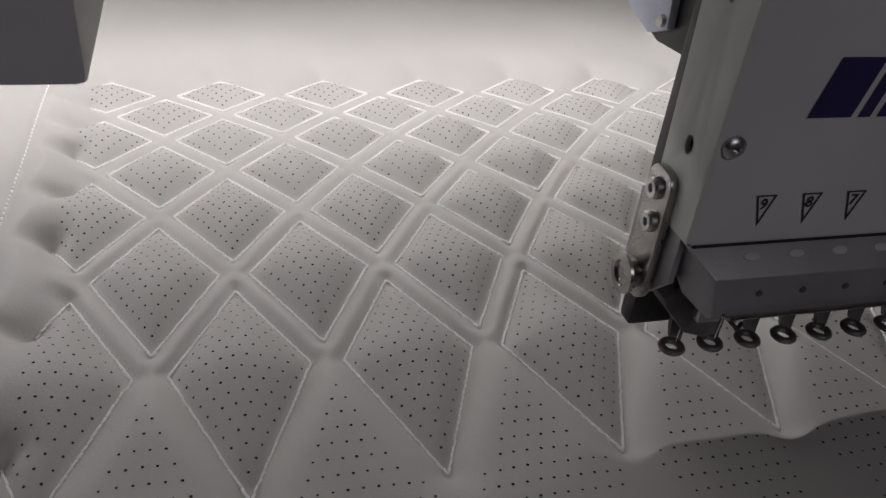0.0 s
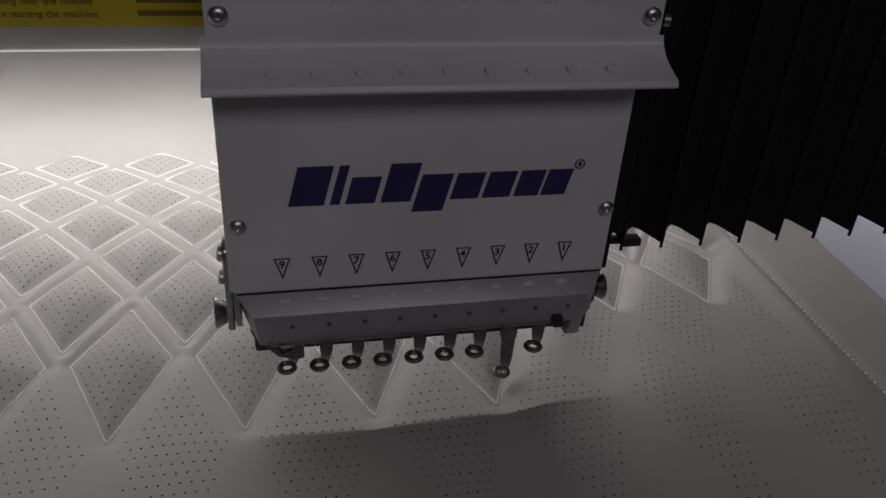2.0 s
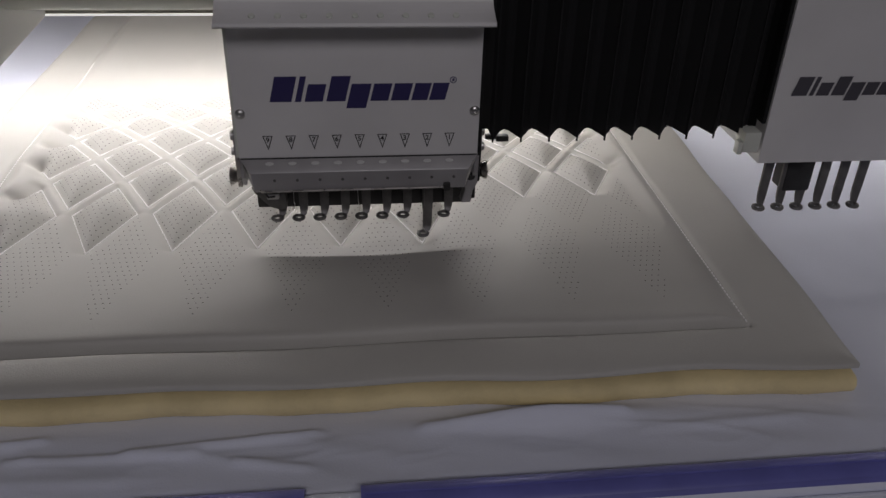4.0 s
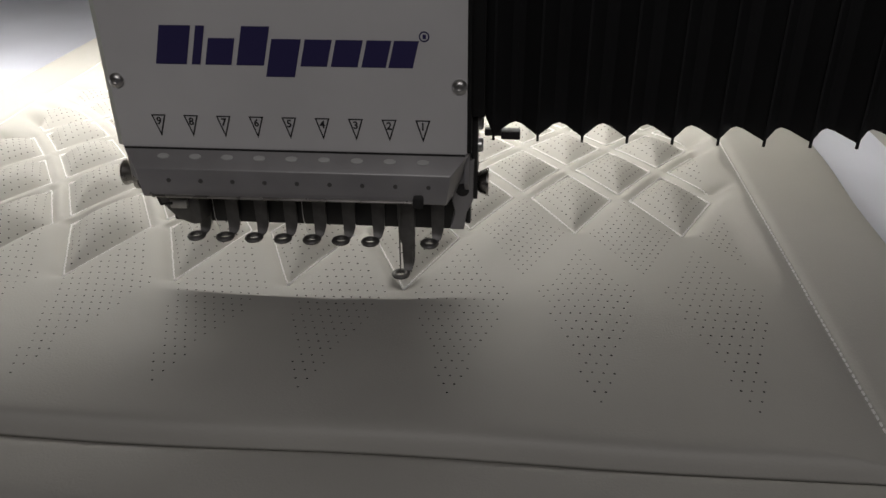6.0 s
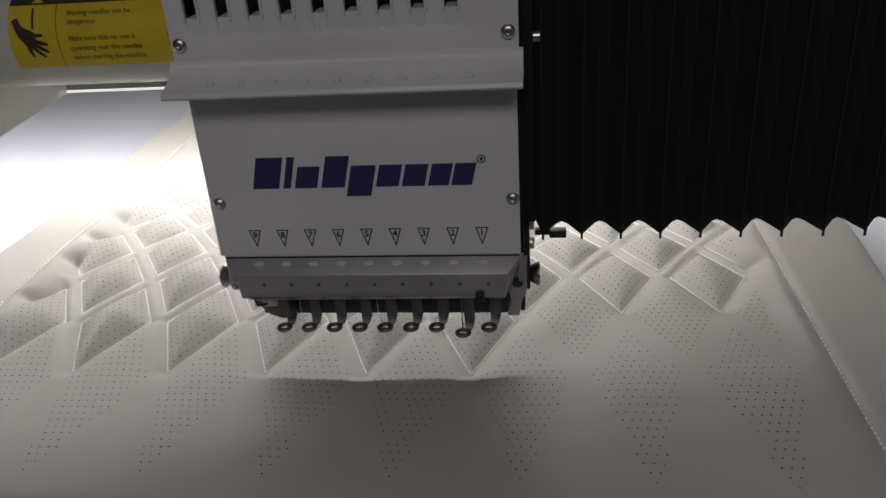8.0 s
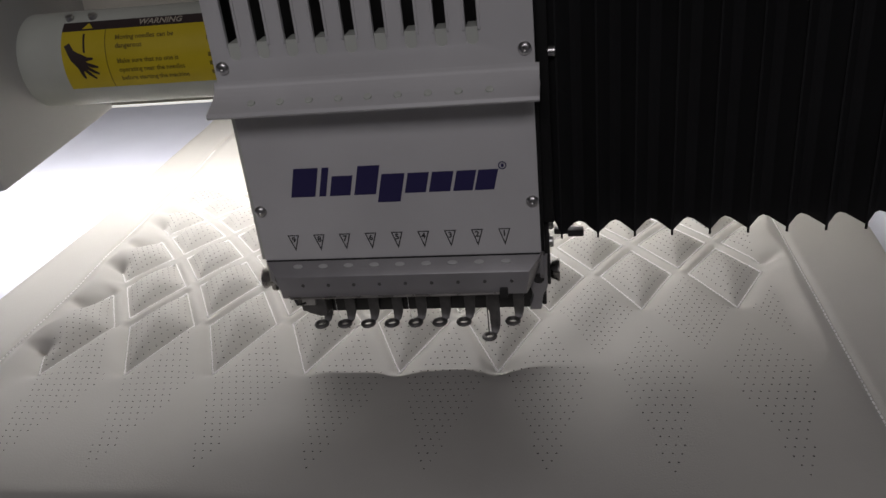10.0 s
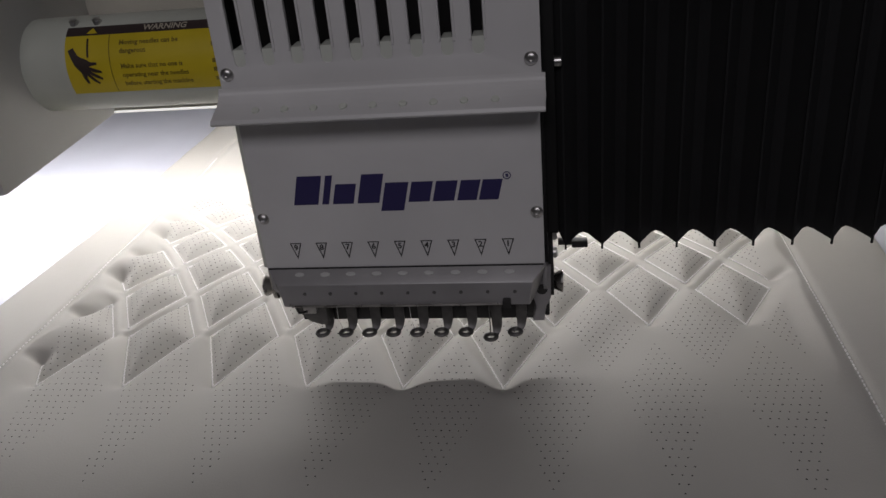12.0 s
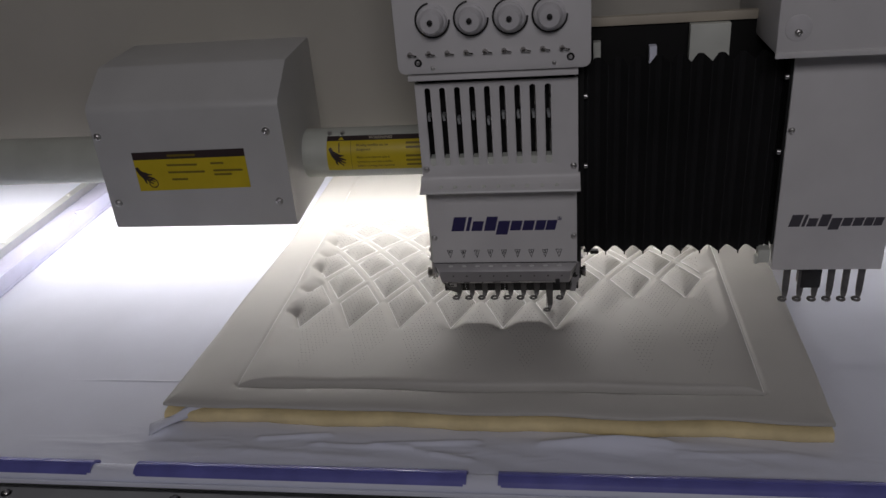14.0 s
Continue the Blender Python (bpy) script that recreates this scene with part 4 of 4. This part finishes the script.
# ---- beam, tube, light and motor box ----
def beam():
    root = thing("machine_beam", (0, 0.3, 0.15), "dim grey-beige painted cross beam carrying the heads", "machine beam")
    part("front", box(bmesh.new(), -1.4, 1.4, 0.1655, 0.45, 0.225, 0.75, 0.006), BEAMPAINT, root)
    part("skirt", prism(bmesh.new(), [(0.150, 0.1462), (0.150, 0.752), (0.1650, 0.752), (0.1650, 0.224), (0.153, 0.222), (0.153, 0.1462)], -1.4, 1.4), BEAMPAINT, root)
    # no lamp: the lip glows to show the edge catching the strip's light
    part("skirt_lip", box(bmesh.new(), -1.25, 0.55, 0.1497, 0.1533, 0.1445, 0.1460), LIT_EDGE, root, "beam skirt's lower lip, its lit edge drawn as a glow")
    for x in (-1.35, 1.35):
        part("post", box(bmesh.new(), x - 0.05, x + 0.05, 0.20, 0.40, -0.9, 0.225, 0.006), BEAMPAINT, root)
    # parts seen over the bellows
    part("cover_strip", box(bmesh.new(), 0.09, 0.31, 0.058, 0.064, 0.20, 0.343), BLACKPLATE, root)
    part("cream_strip", box(bmesh.new(), 0.09, 0.31, 0.054, 0.064, 0.343, 0.3525, 0.001), CREAM, root, "cream painted strip")
    part("bracket", box(bmesh.new(), 0.205, 0.2465, 0.046, 0.0578, 0.26, 0.342, 0.001), SIDEPAINT, root)
    part("bracket", box(bmesh.new(), 0.1040, 0.1120, 0.046, 0.0578, 0.26, 0.328, 0.001), SIDEPAINT, root)
    part("bracket", box(bmesh.new(), 0.1635, 0.1715, 0.046, 0.0578, 0.26, 0.321, 0.001), CLOTH, root)
    part("strip_hanger", box(bmesh.new(), 0.12, 0.27, 0.064, 0.1665, 0.3, 0.31), BLACKPLATE, root)


def led_bar():
    for x0, x1 in ((-1.27, 0.22), (0.51, 1.25)):
        root = thing("led_bar", ((x0 + x1) / 2, LED_Y, LED_Z), "lit white LED strip light under the cross beam", "strip light", group="strip lights under the beam")
        part("channel", box(bmesh.new(), x0, x1, LED_Y - 0.008, LED_Y + 0.008, LED_Z + 0.0005, 0.2255, 0.0008), ALU, root)
        part("diffuser", box(bmesh.new(), x0, x1, LED_Y - 0.006, LED_Y + 0.006, LED_Z - 0.0025, LED_Z + 0.0003), LED, root, "glowing diffuser")


TUBE_Y, TUBE_Z, TUBE_R = 0.086, 0.198, 0.0305


def wrap(bm, x, z0, lift):
    """Lays a flat mesh of x and y round the tube, y running up from the height z0 at the tube's front."""
    start = math.asin(max(-1, min(1, (z0 - TUBE_Z) / TUBE_R)))
    r = TUBE_R + lift
    for v in bm.verts:
        a = start + v.co.y / TUBE_R
        v.co = Vector((x + v.co.x, TUBE_Y - r * math.cos(a), TUBE_Z + r * math.sin(a)))
    return bm


def patch(w, h, nx=2, ny=14):
    bm = bmesh.new()
    g = [[bm.verts.new((w * i / nx, h * j / ny, 0)) for i in range(nx + 1)] for j in range(ny + 1)]
    for j in range(ny):
        for i in range(nx):
            bm.faces.new((g[j][i], g[j][i + 1], g[j + 1][i + 1], g[j + 1][i]))
    return bm



def pictogram():
    """A flat warning sign, an open palm with spread fingers and a cuff, in x and y."""
    loop = [(2.2, 28.2), (5.8, 30.0), (8.6, 25.2), (11.0, 23.6), (13.4, 22.8), (17.2, 20.6), (21.0, 20.3), (21.2, 19.0), (17.0, 18.4), (15.6, 17.9),
            (19.8, 16.3), (23.8, 14.8), (23.4, 13.6), (19.2, 14.1), (16.2, 15.3), (19.8, 12.9), (23.4, 10.5), (22.8, 9.4), (18.8, 11.0), (15.4, 13.4),
            (17.9, 10.4), (20.7, 7.4), (19.8, 6.6), (16.4, 9.0), (13.2, 12.6), (13.0, 10.6), (13.6, 7.6), (12.2, 7.2), (10.6, 10.4), (9.8, 14.2), (6.2, 18.6), (4.4, 22.8)]
    bm = bmesh.new()
    face = bm.faces.new([bm.verts.new((x / 1000, y / 1000, 0)) for x, y in loop])
    bmesh.ops.triangulate(bm, faces=[face])
    bmesh.ops.subdivide_edges(bm, edges=bm.edges[:], cuts=4, use_grid_fill=True)
    return bm


def drive_tube():
    root = thing("drive_tube", (-0.6, TUBE_Y, TUBE_Z - TUBE_R), "white painted drive shaft tube running along the beam", "shaft tube")
    part("tube", lathe(bmesh.new(), [(0, TUBE_R), (0.90, TUBE_R)], (-1.30, TUBE_Y, TUBE_Z), (1, 0, 0), 48), TUBE_SHADED, root)
    part("tube", lathe(bmesh.new(), [(0, TUBE_R), (0.38, TUBE_R)], (-0.42, TUBE_Y, TUBE_Z), (1, 0, 0), 48), TUBE_SHADED, root)
    for x in (-0.212, -0.196):
        part("tube_screw", lathe(bmesh.new(), [(0, 0.0028), (0.003, 0.0026), (0.0034, 0.0012)], (x, TUBE_Y - 0.012, TUBE_Z + 0.0275), (0, -0.35, 1), 12), CHROME, root)
    # warning sticker
    x, z = -0.2145, 0.1848
    st = thing("warning_sticker", (x, TUBE_Y - TUBE_R, z), "yellow warning sticker with black header round the tube", "sticker")
    w, h = 0.148, 0.0440
    part("yellow_field", wrap(patch(w, h * 0.86), x, z, 0.0003), YELLOW, st)
    head = patch(w, h * 0.16, 2, 5)
    bmesh.ops.translate(head, verts=head.verts[:], vec=(0, h * 0.86, 0))
    part("header", wrap(head, x, z, 0.0003), STICKERDARK, st)

    def text(body, size, u, v, mat, slant=0.0):
        t = lettering(body, size, slant, size * 0.022)
        bmesh.ops.translate(t, verts=t.verts[:], vec=(u, v, 0))
        part("lettering", wrap(t, x, z, 0.0006), mat, st, smooth=False)

    text("WARNING", 0.0060, 0.052, h * 0.895, CREAM, 0.1)
    text("Moving needles can be", 0.0043, 0.037, h * 0.69, FADED)
    text("dangerous", 0.0043, 0.037, h * 0.57, FADED)
    text("Make sure that no one is", 0.0041, 0.037, h * 0.36, FADED)
    text("operating near the needles", 0.0041, 0.037, h * 0.235, FADED)
    text("before starting the machine", 0.0041, 0.037, h * 0.11, FADED)
    for u, v, ww in ((0.098, 0.72, 0.03), (0.098, 0.60, 0.036), (0.098, 0.37, 0.034), (0.098, 0.25, 0.038), (0.098, 0.12, 0.032)):
        b = patch(ww, 0.0026, 1, 2)
        bmesh.ops.translate(b, verts=b.verts[:], vec=(u, h * v, 0))
        part("print_bar", wrap(b, x, z, 0.0006), FADED, st)
    tri = bmesh.new()
    tri.faces.new([tri.verts.new(p) for p in ((0.014, h * 0.885, 0), (0.0215, h * 0.885, 0), (0.0178, h * 0.985, 0))])
    part("symbol", wrap(tri, x, z, 0.0006), YELLOW, st, smooth=False)
    line = patch(0.0005, h * 0.86, 1, 10)
    bmesh.ops.translate(line, verts=line.verts[:], vec=(0.030, 0, 0))
    part("divider", wrap(line, x, z, 0.0006), FADED, st)
    sym = pictogram()
    bar = patch(0.0013, 0.012, 1, 6)
    bmesh.ops.translate(bar, verts=bar.verts[:], vec=(0.0150, 0.0235, 0))
    part("symbol_bar", wrap(bar, x, z, 0.0006), STICKERDARK, st, smooth=False)
    part("symbol", wrap(sym, x, z, 0.0006), STICKERDARK, st, smooth=False)


def motor_box():
    root = thing("motor_box", (-0.363, 0.07, 0.135), "grey sheet-metal gear box cover with yellow sticker", "gear box")
    prof = [(0.0035, 0.1364), (0.0035, 0.286), (0.0075, 0.2925), (0.055, 0.325), (0.1655, 0.330), (0.1655, 0.152), (0.150, 0.1435)]
    bm = prism(bmesh.new(), prof, -0.4810, -0.2460, 0.0032)
    part("cover", bm, BOXPAINT, root)
    for x, z in ((-0.4728, 0.2555), (-0.2652, 0.2559), (-0.4690, 0.1703), (-0.2640, 0.1687)):
        shared("screw", BOLT, root, (x, 0.0035, z)).scale = (1.25, 1.4, 1.25)
    st = thing("gear_sticker", (-0.366, 0.0035, 0.186), "yellow warning sticker with black header on the gear box", "sticker")
    y = 0.0031
    bm = bmesh.new()
    bm.faces.new([bm.verts.new(p) for p in ((-0.4360, y, 0.1855), (-0.2960, y, 0.1875), (-0.2960, y, 0.2265), (-0.4360, y, 0.2250))])
    part("yellow_field", bm, YELLOW, st, smooth=False)
    bm = bmesh.new()
    bm.faces.new([bm.verts.new(p) for p in ((-0.4360, y, 0.2250), (-0.2960, y, 0.2265), (-0.2960, y, 0.2360), (-0.4360, y, 0.2345))])
    part("header", bm, STICKERDARK, st, smooth=False)
    for u, v, w, m in ((-0.392, 0.2285, 0.035, FADED), (-0.395, 0.2165, 0.038, FADED), (-0.340, 0.2175, 0.016, FADED), (-0.395, 0.2075, 0.046, FADED), (-0.338, 0.2085, 0.036, FADED), (-0.338, 0.2035, 0.022, FADED), (-0.392, 0.1985, 0.02, FADED)):
        bm = bmesh.new()
        bm.faces.new([bm.verts.new((u + a, y - 0.0003, v + b)) for a, b in ((0, 0), (w, 0), (w, 0.0026), (0, 0.0026))])
        part("print_bar", bm, m, st, smooth=False)
    bm = pictogram()
    for v in bm.verts:
        v.co = Vector((-0.4385 + v.co.x * 1.05, y - 0.0003, 0.1880 + v.co.y * 0.95))
    part("symbol", bm, STICKERDARK, st, smooth=False)
    bm = bmesh.new()
    rim = [[bm.verts.new((-0.4165 + r * math.cos(k * math.pi / 8), y - 0.0003, 0.1955 + r * math.sin(k * math.pi / 8))) for k in range(16)] for r in (0.0048, 0.0060)]
    for k in range(16):
        bm.faces.new((rim[0][k], rim[0][(k + 1) % 16], rim[1][(k + 1) % 16], rim[1][k]))
    part("symbol_ring", bm, STICKERDARK, st, smooth=False)


room()
table()
beam()
led_bar()
drive_tube()
motor_box()
ACTIVE_FOOT = embroidery_head()
bellows()
second_head()
quilted_panel()
under_layers()
corner_fold()
frame_and_clips()
side_rail()

# ---- what moves ----
SHIFT = [(0.0, 0, 0), (0.5, -0.0003, 0.004), (1.0, 0.0003, 0.006), (1.5, 0.0015, 0.0082), (2.0, 0.0028, 0.0096), (2.5, 0.0041, 0.0116), (2.7, 0.0047, 0.013), (4.8, 0.0082, 0.0235), (5.0, 0.0084, 0.0230), (5.5, 0.0098, 0.0205), (6.0, 0.0106, 0.0168), (6.5, 0.0120, 0.0148), (7.0, 0.0128, 0.0128), (7.5, 0.0124, 0.0104), (8.0, 0.0129, 0.0088), (10.5, 0.0149, 0.0013), (11.0, 0.0160, 0.0001), (11.5, 0.0168, -0.0011), (12.0, 0.0166, -0.0026), (12.5, 0.0175, -0.0036), (13.0, 0.0188, -0.0046), (13.5, 0.0194, -0.0058), (14.0, 0.0195, -0.0079)]
DOWN = "0.8 0.1 1 1 0.3 0.9 1 0.2 0.8 1 0.4 0.1 1 0.8 0.2 0.7 0 0 0.7 1 0.8 0 0.2 1 1 1 0.9 0.5 0.2 0.9 1 0.3 0.8 1 0.1 0.7 1 0.4 0.2 1 0.9 0.1 0.8 1 0.3 0.5 1 0.2 0.7 1 1 1 1 0.4 0.4 1 0.3 0.8 1 0.3 1 1 0 1 1 0.2 1 1 0.9 0.2 1 0.6 0.8 1 0.2 1 1 0.1 1 0.9 0.2 1 0.7 0.1 1 0.9 0.2 0.8 1 0.1 0.7 1 0.4 0.2 1 0.9 0.1 0.8 1 0.3 0.6 0.2 0.9 1 0.8 0.6 1 0.4 0.8 1 0.1 1 1 0 1 0.8 0.3 1 1 0.7 0.2 1 0.6 0.6 1 0.3 0.8 1 0.1 1 1 0.1 0.9 1 0.2 0.1 0.8 1 0.1 0.6 0.9"
STROKE = 0.0195


def motions():
    for ob in MOVERS:
        base = Matrix.Translation(ob.location)
        walk(ob, [(t, pose(dx, dy, 0) @ base) for t, dx, dy in SHIFT])
    base = ACTIVE_FOOT.location.copy()
    walk(ACTIVE_FOOT, [(k / 10, pose(base.x, base.y, base.z - STROKE * float(v))) for k, v in enumerate(DOWN.split())])


motions()
